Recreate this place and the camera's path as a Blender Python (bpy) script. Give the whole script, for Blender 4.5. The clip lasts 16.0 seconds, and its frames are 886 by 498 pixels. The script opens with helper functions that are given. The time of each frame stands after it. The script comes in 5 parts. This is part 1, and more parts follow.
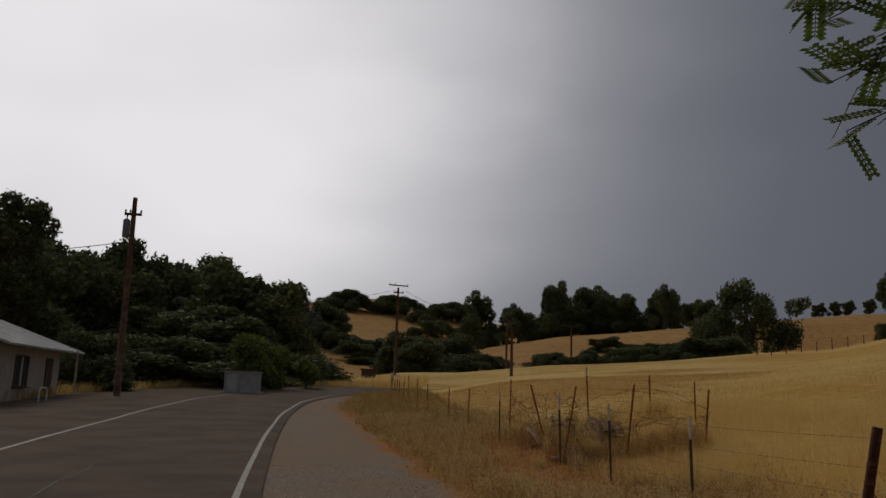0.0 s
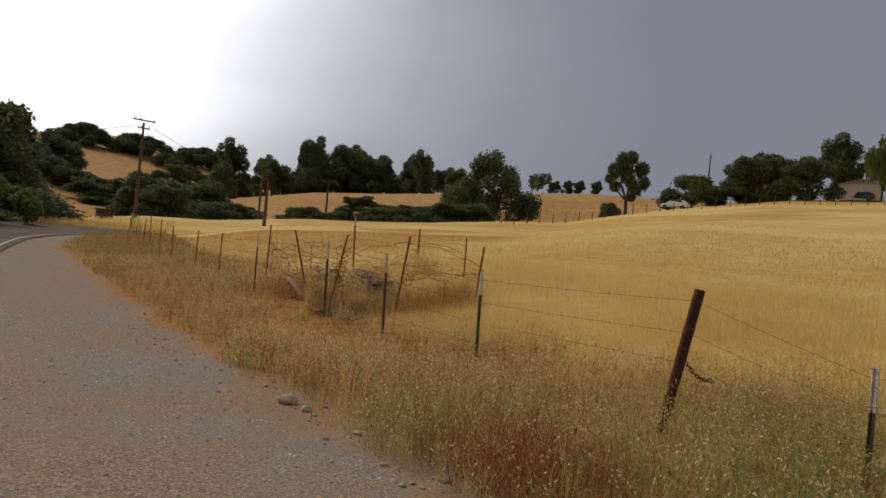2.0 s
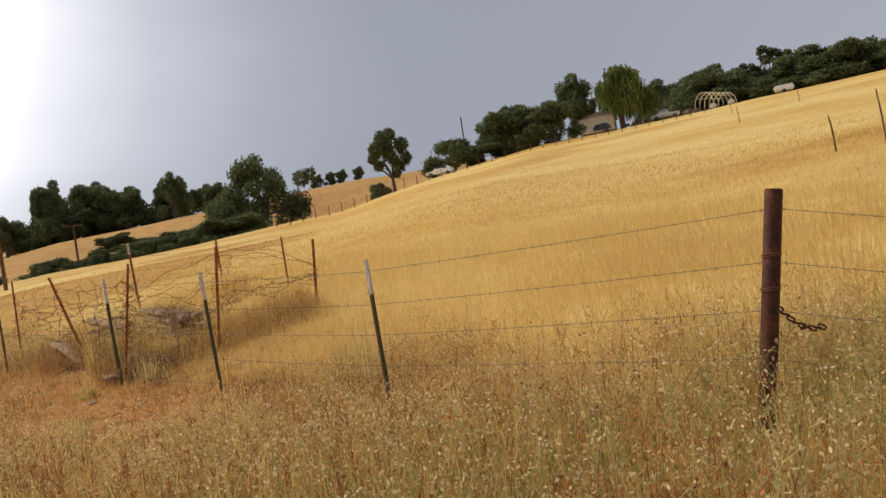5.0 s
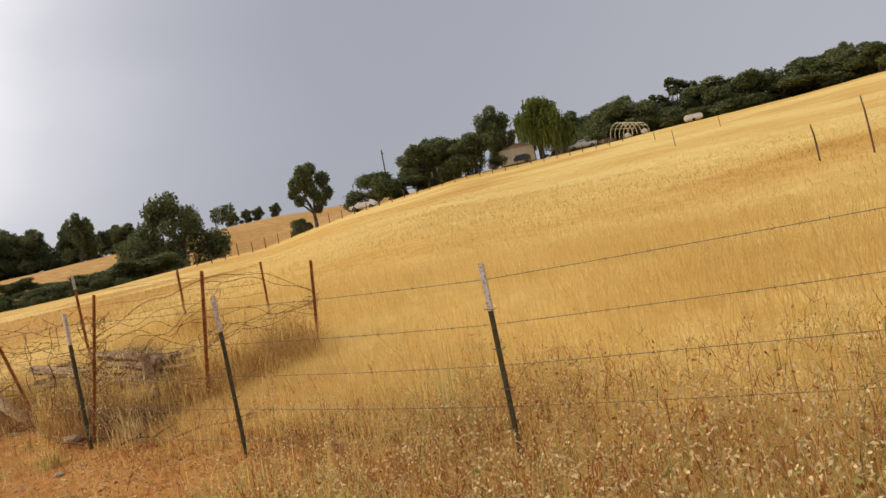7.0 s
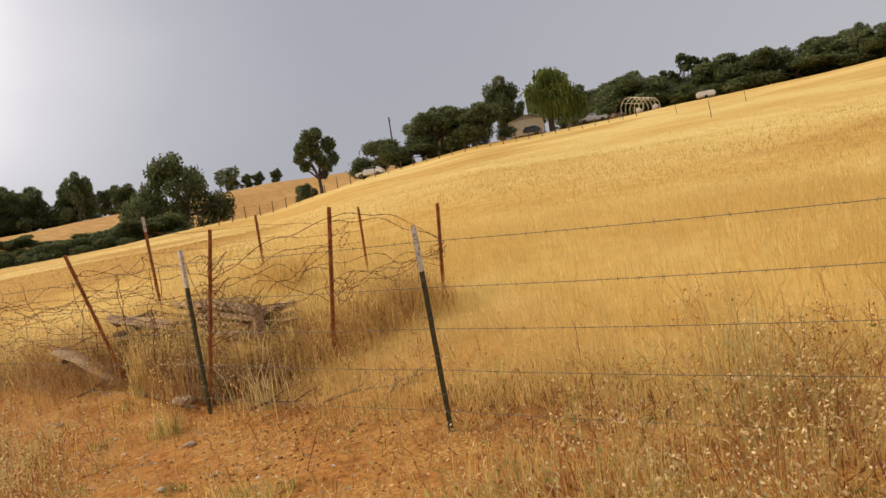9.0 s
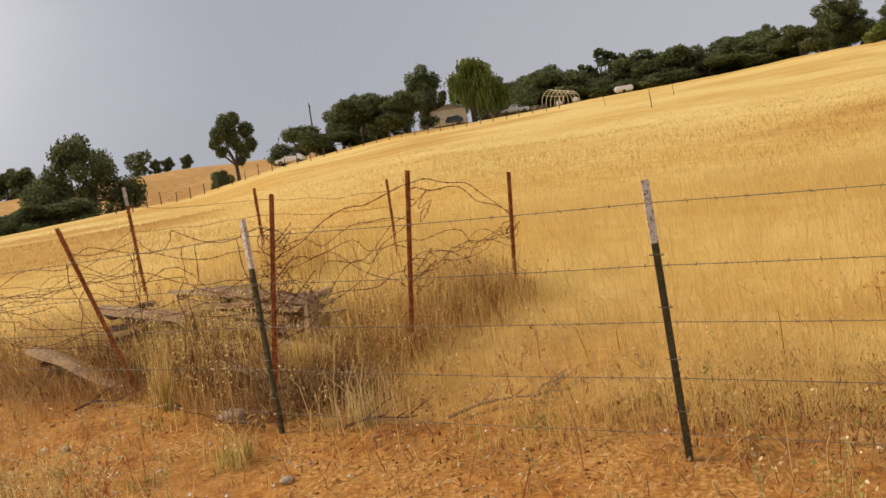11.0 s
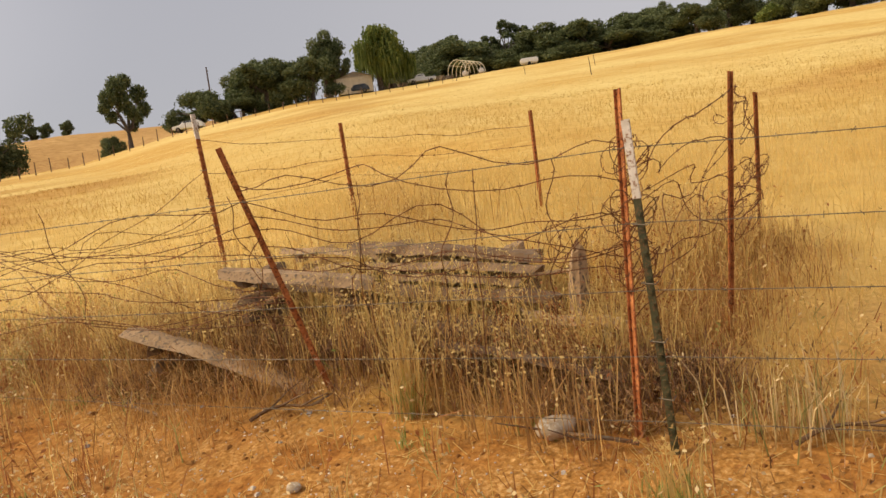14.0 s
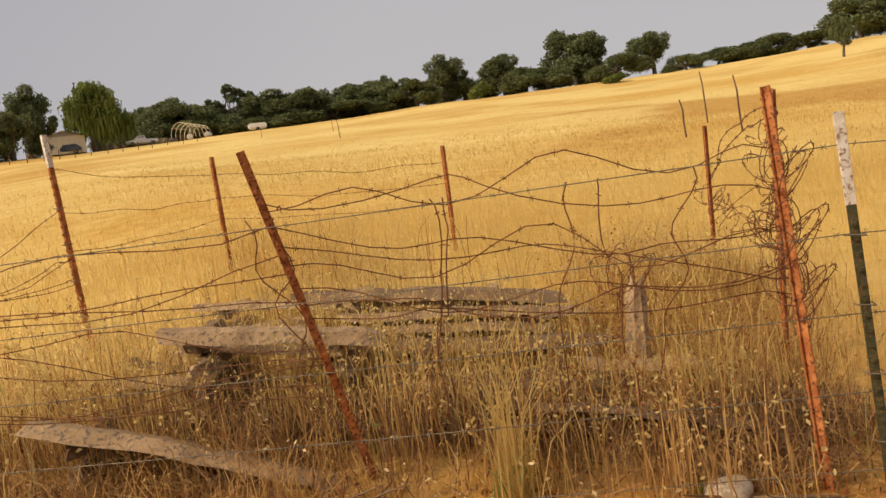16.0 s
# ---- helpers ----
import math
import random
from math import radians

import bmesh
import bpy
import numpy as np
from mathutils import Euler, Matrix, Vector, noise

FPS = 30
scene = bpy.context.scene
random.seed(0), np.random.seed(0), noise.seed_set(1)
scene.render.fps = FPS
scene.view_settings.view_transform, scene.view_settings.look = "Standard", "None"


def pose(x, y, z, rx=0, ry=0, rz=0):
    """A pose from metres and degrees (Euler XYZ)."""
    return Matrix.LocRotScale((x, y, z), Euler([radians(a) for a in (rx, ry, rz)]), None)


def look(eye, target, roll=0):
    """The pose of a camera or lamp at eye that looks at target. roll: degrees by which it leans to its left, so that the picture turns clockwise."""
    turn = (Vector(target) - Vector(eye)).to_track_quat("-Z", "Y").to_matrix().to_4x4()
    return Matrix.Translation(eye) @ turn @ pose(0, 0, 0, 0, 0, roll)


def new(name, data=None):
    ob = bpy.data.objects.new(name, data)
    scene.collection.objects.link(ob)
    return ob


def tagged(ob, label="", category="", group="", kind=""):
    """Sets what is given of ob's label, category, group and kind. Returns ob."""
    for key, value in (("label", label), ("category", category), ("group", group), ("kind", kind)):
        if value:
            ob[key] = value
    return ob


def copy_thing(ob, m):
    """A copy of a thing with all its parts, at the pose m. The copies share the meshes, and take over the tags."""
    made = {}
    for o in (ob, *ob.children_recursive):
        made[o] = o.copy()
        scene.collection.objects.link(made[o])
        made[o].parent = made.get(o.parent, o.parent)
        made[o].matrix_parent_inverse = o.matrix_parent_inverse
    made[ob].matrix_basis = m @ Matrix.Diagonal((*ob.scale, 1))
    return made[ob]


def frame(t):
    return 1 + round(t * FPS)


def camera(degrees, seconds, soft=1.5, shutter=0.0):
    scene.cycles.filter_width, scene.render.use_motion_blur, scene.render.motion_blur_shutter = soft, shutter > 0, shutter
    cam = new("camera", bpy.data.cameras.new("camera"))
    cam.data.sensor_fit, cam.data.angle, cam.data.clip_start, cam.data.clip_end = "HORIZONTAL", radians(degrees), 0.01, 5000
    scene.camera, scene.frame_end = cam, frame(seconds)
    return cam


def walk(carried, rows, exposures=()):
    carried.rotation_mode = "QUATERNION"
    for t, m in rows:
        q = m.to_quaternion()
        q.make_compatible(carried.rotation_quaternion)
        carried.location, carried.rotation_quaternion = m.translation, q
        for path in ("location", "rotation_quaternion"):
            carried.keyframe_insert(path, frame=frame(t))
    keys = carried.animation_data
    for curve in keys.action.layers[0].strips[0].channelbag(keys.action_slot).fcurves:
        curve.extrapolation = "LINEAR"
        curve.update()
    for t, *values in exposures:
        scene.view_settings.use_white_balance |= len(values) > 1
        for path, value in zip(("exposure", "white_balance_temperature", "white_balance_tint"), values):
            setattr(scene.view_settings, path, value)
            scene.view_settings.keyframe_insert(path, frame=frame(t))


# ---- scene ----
cam = camera(58.4, 16.0)
EXPOSURES = [(0, -2.12, 6600, 13), (1.0, -1.8, 6600, 13), (1.5, -1.6, 6500, 12), (2.0, -.92, 6600, 12), (2.5, -.29, 6550, 11), (3.0, -.02, 6050, 10), (3.6, .3, 5550, 9), (4.0, .05, 5750, 9), (4.5, -.3, 6300, 11), (5.0, -.26, 6750, 12), (7.3, -.1, 7050, 13), (9, -.06, 7250, 14), (12.0, .0, 7200, 14), (12.5, .1, 7350, 14), (14.5, .08, 7550, 14), (16, .0, 7800, 14)]
SKY_STOPS = [(0.0, (.485, .52, .605)), (.29, (.415, .452, .535)), (.56, (.385, .422, .505)), (.69, (.47, .51, .60)), (.77, (.70, .74, .84)), (.83, (1.1, 1.14, 1.24)), (.88, (1.75, 1.79, 1.88)), (.94, (2.8, 2.83, 2.92)), (1.0, (3.8, 3.8, 3.85))]
PATH = [
    (0, (0.343, 0.041, 1.423), (0.285, 2.008, 1.779), 1.9),
    (0.5, (0.259, 0.414, 1.402), (0.203, 2.382, 1.756), 1.0),
    (1, (0.304, 0.977, 1.346), (0.619, 2.924, 1.68), 0.7),
    (1.5, (0.266, 1.477, 1.331), (0.63, 3.428, 1.585), 5.7),
    (2, (0.208, 2.046, 1.247), (0.776, 3.964, 1.284), 5.1),
    (2.5, (0.269, 2.585, 1.213), (0.936, 4.469, 1.122), 1.0),
    (3, (0.253, 3.176, 1.135), (0.951, 5.032, 0.877), 1.1),
    (3.5, (0.335, 3.786, 1.096), (1.36, 5.431, 0.6), -0.1),
    (4, (0.37, 4.297, 1.178), (1.249, 6.067, 0.873), -6.2),
    (4.5, (0.35, 4.954, 1.138), (1.235, 6.738, 0.96), -4.5),
    (5, (0.522, 5.542, 1.161), (1.597, 7.228, 1.165), -8.8),
    (7.5, (0.133, 8.405, 1.184), (1.414, 9.94, 1.248), -9.8),
    (8, (-0.031, 9.011, 1.157), (1.253, 10.543, 1.222), -7.3),
    (8.5, (-0.089, 9.569, 1.143), (1.239, 11.065, 1.102), -7.4),
    (9, (-0.188, 10.046, 1.195), (1.066, 11.604, 1.179), -8.9),
    (11.3, (-0.524, 12.522, 1.283), (0.896, 13.928, 1.208), -8.3),
    (11.5, (-0.605, 12.726, 1.281), (0.814, 14.134, 1.204), -8.1),
    (12, (-0.67, 13.222, 1.269), (0.865, 14.5, 1.155), -6.8),
    (12.5, (-0.623, 13.8, 1.264), (0.936, 15.041, 1.096), -5.8),
    (13, (-0.743, 14.35, 1.274), (0.797, 15.616, 1.117), -5.7),
    (13.5, (-0.759, 14.925, 1.264), (0.816, 16.143, 1.074), -6.2),
    (14, (-0.753, 15.422, 1.35), (0.823, 16.639, 1.172), -8.1),
    (14.5, (-0.849, 15.953, 1.35), (0.818, 17.049, 1.2), -9.2),
    (15, (-0.783, 16.486, 1.326), (0.921, 17.523, 1.195), -7.9),
    (15.5, (-0.767, 16.895, 1.343), (1.01, 17.805, 1.232), -8.6),
    (16, (-0.737, 17.314, 1.362), (1.167, 17.914, 1.25), -8.4),
]
walk(cam, [(t, look(eye, target, roll)) for t, eye, target, roll in PATH],
     exposures=EXPOSURES)

# ---- light ----
SUN_AZ, SUN_EL = -38.0, 42.0
sun = new("sun", bpy.data.lights.new("sun", "SUN"))
sun.data.energy, sun.data.angle, sun.data.color = 2.6, radians(20), (1.0, 0.86, 0.62)
sd = Vector((math.sin(radians(SUN_AZ)) * math.cos(radians(SUN_EL)), math.cos(radians(SUN_AZ)) * math.cos(radians(SUN_EL)), math.sin(radians(SUN_EL))))
sun.matrix_world = look(sd * 50, (0, 0, 0))

world = bpy.data.worlds.new("cloudy_sky")
world.use_nodes = True
scene.world = world
wn, wl = world.node_tree.nodes, world.node_tree.links
wn.clear()


def wnode(kind, **kw):
    n = wn.new(kind)
    for k, v in kw.items():
        n.inputs[k].default_value = v
    return n


def wramp(src, stops):
    n = wn.new("ShaderNodeValToRGB")
    n.color_ramp.interpolation = "B_SPLINE"
    el = n.color_ramp.elements
    while len(el) < len(stops):
        el.new(0.5)
    for e, (p, c) in zip(el, stops):
        e.position, e.color = p, (*c, 1)
    wl.new(src, n.inputs[0])
    return n


sky = wn.new("ShaderNodeTexSky")
sky.sky_type, sky.sun_disc = "NISHITA", False
sky.sun_elevation, sky.sun_rotation = radians(SUN_EL), radians(SUN_AZ)
wco = wn.new("ShaderNodeTexCoord")
# how far a direction lies from the bright break in the cloud
bright = wn.new("ShaderNodeVectorMath")
bright.operation = "DOT_PRODUCT"
bd = (math.sin(radians(-27)) * math.cos(radians(24)), math.cos(radians(-27)) * math.cos(radians(24)), math.sin(radians(24)))
wl.new(wco.outputs["Generated"], bright.inputs[0])
bright.inputs[1].default_value = bd
wmap = wn.new("ShaderNodeMapping")
wmap.inputs["Scale"].default_value = (1.0, 1.0, 2.2)
wl.new(wco.outputs["Generated"], wmap.inputs["Vector"])
wn1 = wnode("ShaderNodeTexNoise", Scale=1.9, Detail=3.0, Roughness=0.45)
wl.new(wmap.outputs[0], wn1.inputs["Vector"])
add = wn.new("ShaderNodeMath")
add.operation = "MULTIPLY_ADD"
wl.new(wn1.outputs["Fac"], add.inputs[0])
add.inputs[1].default_value = 0.17
wl.new(bright.outputs["Value"], add.inputs[2])
sub = wn.new("ShaderNodeMath")
sub.operation = "SUBTRACT"
wl.new(add.outputs[0], sub.inputs[0])
sub.inputs[1].default_value = 0.085
cloud = wn.new("ShaderNodeVectorMath")
cloud.operation = "SCALE"
cloud.inputs["Scale"].default_value = 4.0
wl.new(wramp(sub.outputs[0], [(p, tuple(v / 4.0 for v in c)) for p, c in SKY_STOPS]).outputs[0], cloud.inputs[0])
mixw = wn.new("ShaderNodeMix")
mixw.data_type = "RGBA"
mixw.inputs["Factor"].default_value = 0.9
skys = wn.new("ShaderNodeVectorMath")
skys.operation = "SCALE"
skys.inputs["Scale"].default_value = 0.1
wl.new(sky.outputs[0], skys.inputs[0])
wl.new(skys.outputs[0], mixw.inputs["A"])
wl.new(cloud.outputs[0], mixw.inputs["B"])
bg = wn.new("ShaderNodeBackground")
wl.new(mixw.outputs["Result"], bg.inputs["Color"])
bg.inputs["Strength"].default_value = 1.0
wout = wn.new("ShaderNodeOutputWorld")
wl.new(bg.outputs[0], wout.inputs[0])


# ---- materials ----
def mat(name, a, b, scale=8.0, rough=0.85, metal=0.0, bump=0.3, fine=60.0, c=None, island=False, trans=0.0, objvar=0.0, vary=0.4):
    """Two-scale mottled surface: a to b in broad patches, c as fine specks."""
    m = bpy.data.materials.new(name)
    m.use_nodes = True
    n, l = m.node_tree.nodes, m.node_tree.links
    p = n["Principled BSDF"]
    p.inputs["Roughness"].default_value, p.inputs["Metallic"].default_value = rough, metal
    p.inputs["Specular IOR Level"].default_value = 0.25
    co = n.new("ShaderNodeTexCoord")
    n1 = n.new("ShaderNodeTexNoise")
    n1.inputs["Scale"].default_value, n1.inputs["Detail"].default_value = scale, 4
    l.new(co.outputs["Object"], n1.inputs["Vector"])
    r = n.new("ShaderNodeValToRGB")
    r.color_ramp.elements[0].position, r.color_ramp.elements[1].position = 0.35, 0.65
    r.color_ramp.elements[0].color, r.color_ramp.elements[1].color = (*a, 1), (*b, 1)
    fac = n1.outputs["Fac"]
    if island or objvar:
        src = n.new("ShaderNodeNewGeometry").outputs["Random Per Island"] if island else n.new("ShaderNodeObjectInfo").outputs["Random"]
        mx = n.new("ShaderNodeMix")
        mx.inputs[0].default_value = vary if island else objvar
        l.new(fac, mx.inputs[2])
        l.new(src, mx.inputs[3])
        fac = mx.outputs[0]
    l.new(fac, r.inputs[0])
    col = r.outputs[0]
    n2 = n.new("ShaderNodeTexNoise")
    n2.inputs["Scale"].default_value, n2.inputs["Detail"].default_value = fine, 3
    l.new(co.outputs["Object"], n2.inputs["Vector"])
    if c:
        r2 = n.new("ShaderNodeValToRGB")
        r2.color_ramp.elements[0].position, r2.color_ramp.elements[1].position = 0.52, 0.66
        l.new(n2.outputs["Fac"], r2.inputs[0])
        mx = n.new("ShaderNodeMix")
        mx.data_type = "RGBA"
        l.new(r2.outputs[0], mx.inputs["Factor"])
        l.new(col, mx.inputs["A"])
        mx.inputs["B"].default_value = (*c, 1)
        col = mx.outputs["Result"]
    l.new(col, p.inputs["Base Color"])
    if bump:
        bp = n.new("ShaderNodeBump")
        bp.inputs["Strength"].default_value, bp.inputs["Distance"].default_value = bump, 0.01
        l.new(n2.outputs["Fac"], bp.inputs["Height"])
        l.new(bp.outputs[0], p.inputs["Normal"])
    if trans:
        t = n.new("ShaderNodeBsdfTranslucent")
        l.new(col, t.inputs["Color"])
        ms = n.new("ShaderNodeMixShader")
        ms.inputs[0].default_value = trans
        l.new(p.outputs[0], ms.inputs[1])
        l.new(t.outputs[0], ms.inputs[2])
        l.new(ms.outputs[0], n["Material Output"].inputs["Surface"])
    return m


M = dict(
    asphalt=mat("asphalt", (.072, .045, .030), (.128, .087, .059), .6, .95, bump=.5, fine=90, c=(.15, .12, .095)),
    seam=mat("tar_seam", (.03, .028, .026), (.05, .047, .044), 3, .7),
    line=mat("road_paint", (.55, .53, .48), (.36, .34, .30), 6, .7, c=(.25, .23, .2), fine=25),
    stone=mat("gravel_stone", (.36, .31, .265), (.72, .64, .56), 20, .85, island=True, vary=.85, bump=.2),
    clod=mat("dirt_clod", (.20, .08, .02), (.52, .27, .085), 6, .95, island=True, vary=.6, bump=.2),
    chalk=mat("pale_pebble", (.58, .46, .32), (.80, .70, .55), 12, .9, island=True, vary=.6, bump=.2),
    rock=mat("field_rock", (.33, .24, .15), (.55, .44, .32), 9, .9, c=(.55, .5, .42)),
    gold=mat("dry_oat_grass", (.50, .295, .07), (.84, .65, .27), .06, .8, bump=0, island=True, vary=.07, trans=.55),
    pale=mat("pale_dry_grass", (.48, .285, .07), (.88, .71, .33), .045, .8, bump=0, island=True, vary=.08, trans=.6),
    weed=mat("green_weed_stem", (.29, .27, .09), (.63, .52, .23), 1.0, .8, bump=0, island=True, trans=.4),
    green=mat("fresh_green_weed", (.21, .25, .06), (.46, .46, .16), 1.0, .8, bump=0, island=True, trans=.4),
    tawny=mat("tawny_matted_grass", (.40, .21, .05), (.62, .38, .12), .2, .85, bump=0, island=True, vary=.1, trans=.5),
    seed=mat("thistle_seed_head", (.56, .39, .16), (.86, .69, .40), 3, .9, bump=0, island=True, trans=.35),
    redweed=mat("red_dock_weed", (.26, .085, .03), (.46, .20, .08), 1.5, .85, bump=0, island=True, trans=.3),
    twig=mat("grey_dead_twigs", (.12, .058, .032), (.36, .20, .10), 2, .9, bump=0, island=True),
    straw=mat("brown_dead_stems", (.33, .165, .058), (.64, .40, .155), 2, .9, bump=0, island=True, trans=.3),
    rust=mat("rusty_steel", (.34, .10, .03), (.58, .23, .085), 14, .85, .2, bump=.6, c=(.13, .045, .025), fine=70),
    darkrust=mat("dark_rusty_pipe", (.07, .028, .018), (.14, .055, .03), 12, .75, .3, bump=.5, c=(.05, .02, .015)),
    wire=mat("rusty_wire", (.12, .047, .021), (.23, .097, .043), 10, .85, .0, bump=0),
    galv=mat("galvanised_wire", (.15, .12, .085), (.25, .21, .155), 10, .7, .3, bump=0),
    tgreen=mat("green_post_paint", (.045, .048, .022), (.085, .08, .038), 15, .6, bump=.3, c=(.16, .09, .04), fine=90),
    twhite=mat("white_post_paint", (.62, .55, .45), (.80, .74, .66), 18, .6, c=(.32, .18, .10), fine=70),
    wood=mat("weathered_grey_board", (.16, .092, .05), (.43, .285, .16), 6, .9, bump=.8, fine=45, c=(.16, .12, .085), objvar=.4),
    pole=mat("utility_pole_wood", (.10, .055, .035), (.20, .12, .08), 3, .9, bump=.5),
    metal=mat("grey_transformer_steel", (.16, .17, .18), (.24, .25, .26), 5, .5, .6),
    bark=mat("oak_bark", (.07, .055, .042), (.15, .12, .095), 5, .95, bump=.8),
    oakleaf=mat("oak_leaves", (.066, .090, .036), (.19, .215, .095), .6, .7, bump=0, island=True, trans=.3),
    greyleaf=mat("grey_pine_needles", (.10, .115, .085), (.24, .25, .19), .6, .75, bump=0, island=True, trans=.3),
    brightleaf=mat("pepper_tree_leaves", (.085, .125, .028), (.22, .255, .065), .6, .7, bump=0, island=True, trans=.3),
    locust=mat("locust_leaves", (.09, .16, .03), (.20, .28, .06), 2, .6, bump=0, island=True, trans=.35),
    stucco=mat("cream_wall", (.66, .58, .46), (.76, .68, .56), 2, .9, bump=.3),
    wall2=mat("pale_board_wall", (.42, .39, .34), (.54, .50, .45), 3, .85, bump=.3),
    roof=mat("grey_metal_roof", (.40, .42, .42), (.54, .56, .56), 1.5, .6, .2, bump=.2),
    trim=mat("dark_trim", (.09, .06, .045), (.15, .10, .08), 4, .7),
    glass=mat("window_glass", (.05, .06, .07), (.09, .10, .11), 1, .12, bump=0),
    conc=mat("grey_concrete", (.33, .33, .32), (.47, .46, .45), 2.5, .9, bump=.4, c=(.27, .26, .25)),
    carwhite=mat("white_car_paint", (.74, .74, .72), (.82, .82, .80), 1, .35, bump=0),
    cardark=mat("dark_blue_car_paint", (.035, .045, .06), (.07, .08, .10), 1, .3, bump=0),
    tyre=mat("tyre_rubber", (.018, .018, .018), (.035, .033, .03), 10, .9),
    pvc=mat("pale_hoop_pipe", (.55, .50, .36), (.68, .62, .46), 3, .6, bump=0),
    scrap=mat("scrap_clutter", (.12, .10, .08), (.30, .24, .18), 3, .8),
)


def ground_material():
    """Gravel, red dirt and straw soil, told apart by the zone that each point of the sheet carries."""
    m = bpy.data.materials.new("ground_soil")
    m.use_nodes = True
    n, l = m.node_tree.nodes, m.node_tree.links
    p = n["Principled BSDF"]
    p.inputs["Roughness"].default_value, p.inputs["Specular IOR Level"].default_value = 0.95, 0.1
    co = n.new("ShaderNodeTexCoord")
    at = n.new("ShaderNodeAttribute")
    at.attribute_name = "zone"
    sp = n.new("ShaderNodeSeparateColor")
    l.new(at.outputs["Color"], sp.inputs[0])

    def patch(scale, lo, hi, stops):
        t = n.new("ShaderNodeTexNoise")
        t.inputs["Scale"].default_value, t.inputs["Detail"].default_value, t.inputs["Roughness"].default_value = scale, 6, .62
        l.new(co.outputs["Object"], t.inputs["Vector"])
        r = n.new("ShaderNodeValToRGB")
        el = r.color_ramp.elements
        while len(el) < len(stops):
            el.new(.5)
        for i, (e, c) in enumerate(zip(el, stops)):
            e.position, e.color = lo + (hi - lo) * i / (len(stops) - 1), (*c, 1)
        l.new(t.outputs["Fac"], r.inputs[0])
        return r.outputs[0]

    def mix(f, a, b):
        x = n.new("ShaderNodeMix")
        x.data_type = "RGBA"
        l.new(f, x.inputs["Factor"])
        l.new(a, x.inputs["A"])
        l.new(b, x.inputs["B"])
        return x.outputs["Result"]

    gold = mix(patch(.045, .42, .60, [(0, 0, 0), (1, 1, 1)]), patch(2.2, .3, .7, [(.60, .42, .135), (.69, .51, .19), (.76, .59, .25)]), patch(2.6, .3, .7, [(.47, .26, .06), (.57, .34, .09), (.66, .44, .14)]))
    hill = mix(patch(.03, .42, .60, [(0, 0, 0), (1, 1, 1)]), patch(.5, .3, .7, [(.34, .18, .055), (.48, .28, .10), (.58, .37, .15)]), patch(.9, .3, .7, [(.26, .13, .04), (.42, .23, .075), (.54, .33, .12)]))
    gold = mix(at.outputs["Alpha"], gold, patch(2.4, .3, .7, [(.40, .21, .05), (.50, .29, .08), (.60, .38, .12)]))
    gold = mix(sp.outputs[2], gold, hill)
    dirt = mix(patch(1.6, .42, .58, [(0, 0, 0), (1, 1, 1)]), patch(14, .3, .72, [(.17, .064, .016), (.375, .155, .036), (.58, .29, .085)]), patch(34, .3, .7, [(.20, .085, .022), (.42, .20, .052), (.66, .40, .165)]))
    grav = mix(patch(.5, .36, .56, [(0, 0, 0), (1, 1, 1)]), patch(48, .32, .7, [(.10, .08, .064), (.265, .226, .19), (.56, .49, .42)]), patch(40, .32, .7, [(.13, .085, .055), (.30, .21, .14), (.53, .42, .31)]))
    col = mix(sp.outputs[1], gold, dirt)
    col = mix(sp.outputs[0], col, grav)
    l.new(col, p.inputs["Base Color"])
    t = n.new("ShaderNodeTexNoise")
    t.inputs["Scale"].default_value, t.inputs["Detail"].default_value = 45, 5
    l.new(co.outputs["Object"], t.inputs["Vector"])
    b = n.new("ShaderNodeBump")
    b.inputs["Strength"].default_value, b.inputs["Distance"].default_value = .7, .02
    l.new(t.outputs["Fac"], b.inputs["Height"])
    l.new(b.outputs[0], p.inputs["Normal"])
    return m


# ---- shape of the land ----
RNG = np.random.default_rng(7)
CX, CY = 0.0, 10.0
AZ = [-180, -90, -60, -35, -24, -15, -10, -5, 0, 7, 17, 27, 33, 42, 55, 72, 85, 100, 120, 180]
E1 = [-1, -1, -.8, -.7, -.5, -.1, .7, 1.4, 1.6, 2.4, 3.1, 4.0, 5.2, 6.45, 6.8, 7.1, 6.7, 6.5, 4, -1]
R1 = [60, 60, 50, 45, 48, 60, 85, 85, 85, 85, 90, 110, 125, 145, 160, 170, 170, 170, 120, 60]
E2 = [1, 1, 2, 3, 3.4, 4.1, 3.9, 2.7, 3.0, 4.3, 5.2, 6.0, 6.0, 6.0, 6.3, 6.4, 6.3, 6, 4, 1]
E3 = [1, 1, 2, 3, 4, 5, 6.5, 6.7, 5.3, 4.6, 4.8, 5, 5, 5, 5, 5, 5, 5, 3, 1]
ZRY, ZRZ = [-200, 0, 4, 9, 17, 27, 40, 50, 60, 88, 120, 400], [-.6, -.12, -.22, -.2, -.09, .2, .72, 1.05, 1.5, 2.3, 4, 20]
FENCE_Y, FENCE_X = [-60, 2, 6.3, 8.3, 11.5, 14.1, 16.8, 19, 21.5, 24.2, 27, 30, 34, 40, 60, 90], [20, 5.6, 4.6, 4.45, 3.54, 2.9, 2.36, 1.95, 1.35, .55, -.1, -.9, -1.6, -2.5, -5.0, -7.0]
GRAV_Y, GRAV_X = [-60, 0, 5.7, 7.3, 9.3, 10.6, 14.3, 18.6, 25, 36, 50, 60, 80], [24, 4.2, 2.0, 1.4, .9, .6, -.2, -1.2, -2.7, -5.4, -6.3, -4, 4]
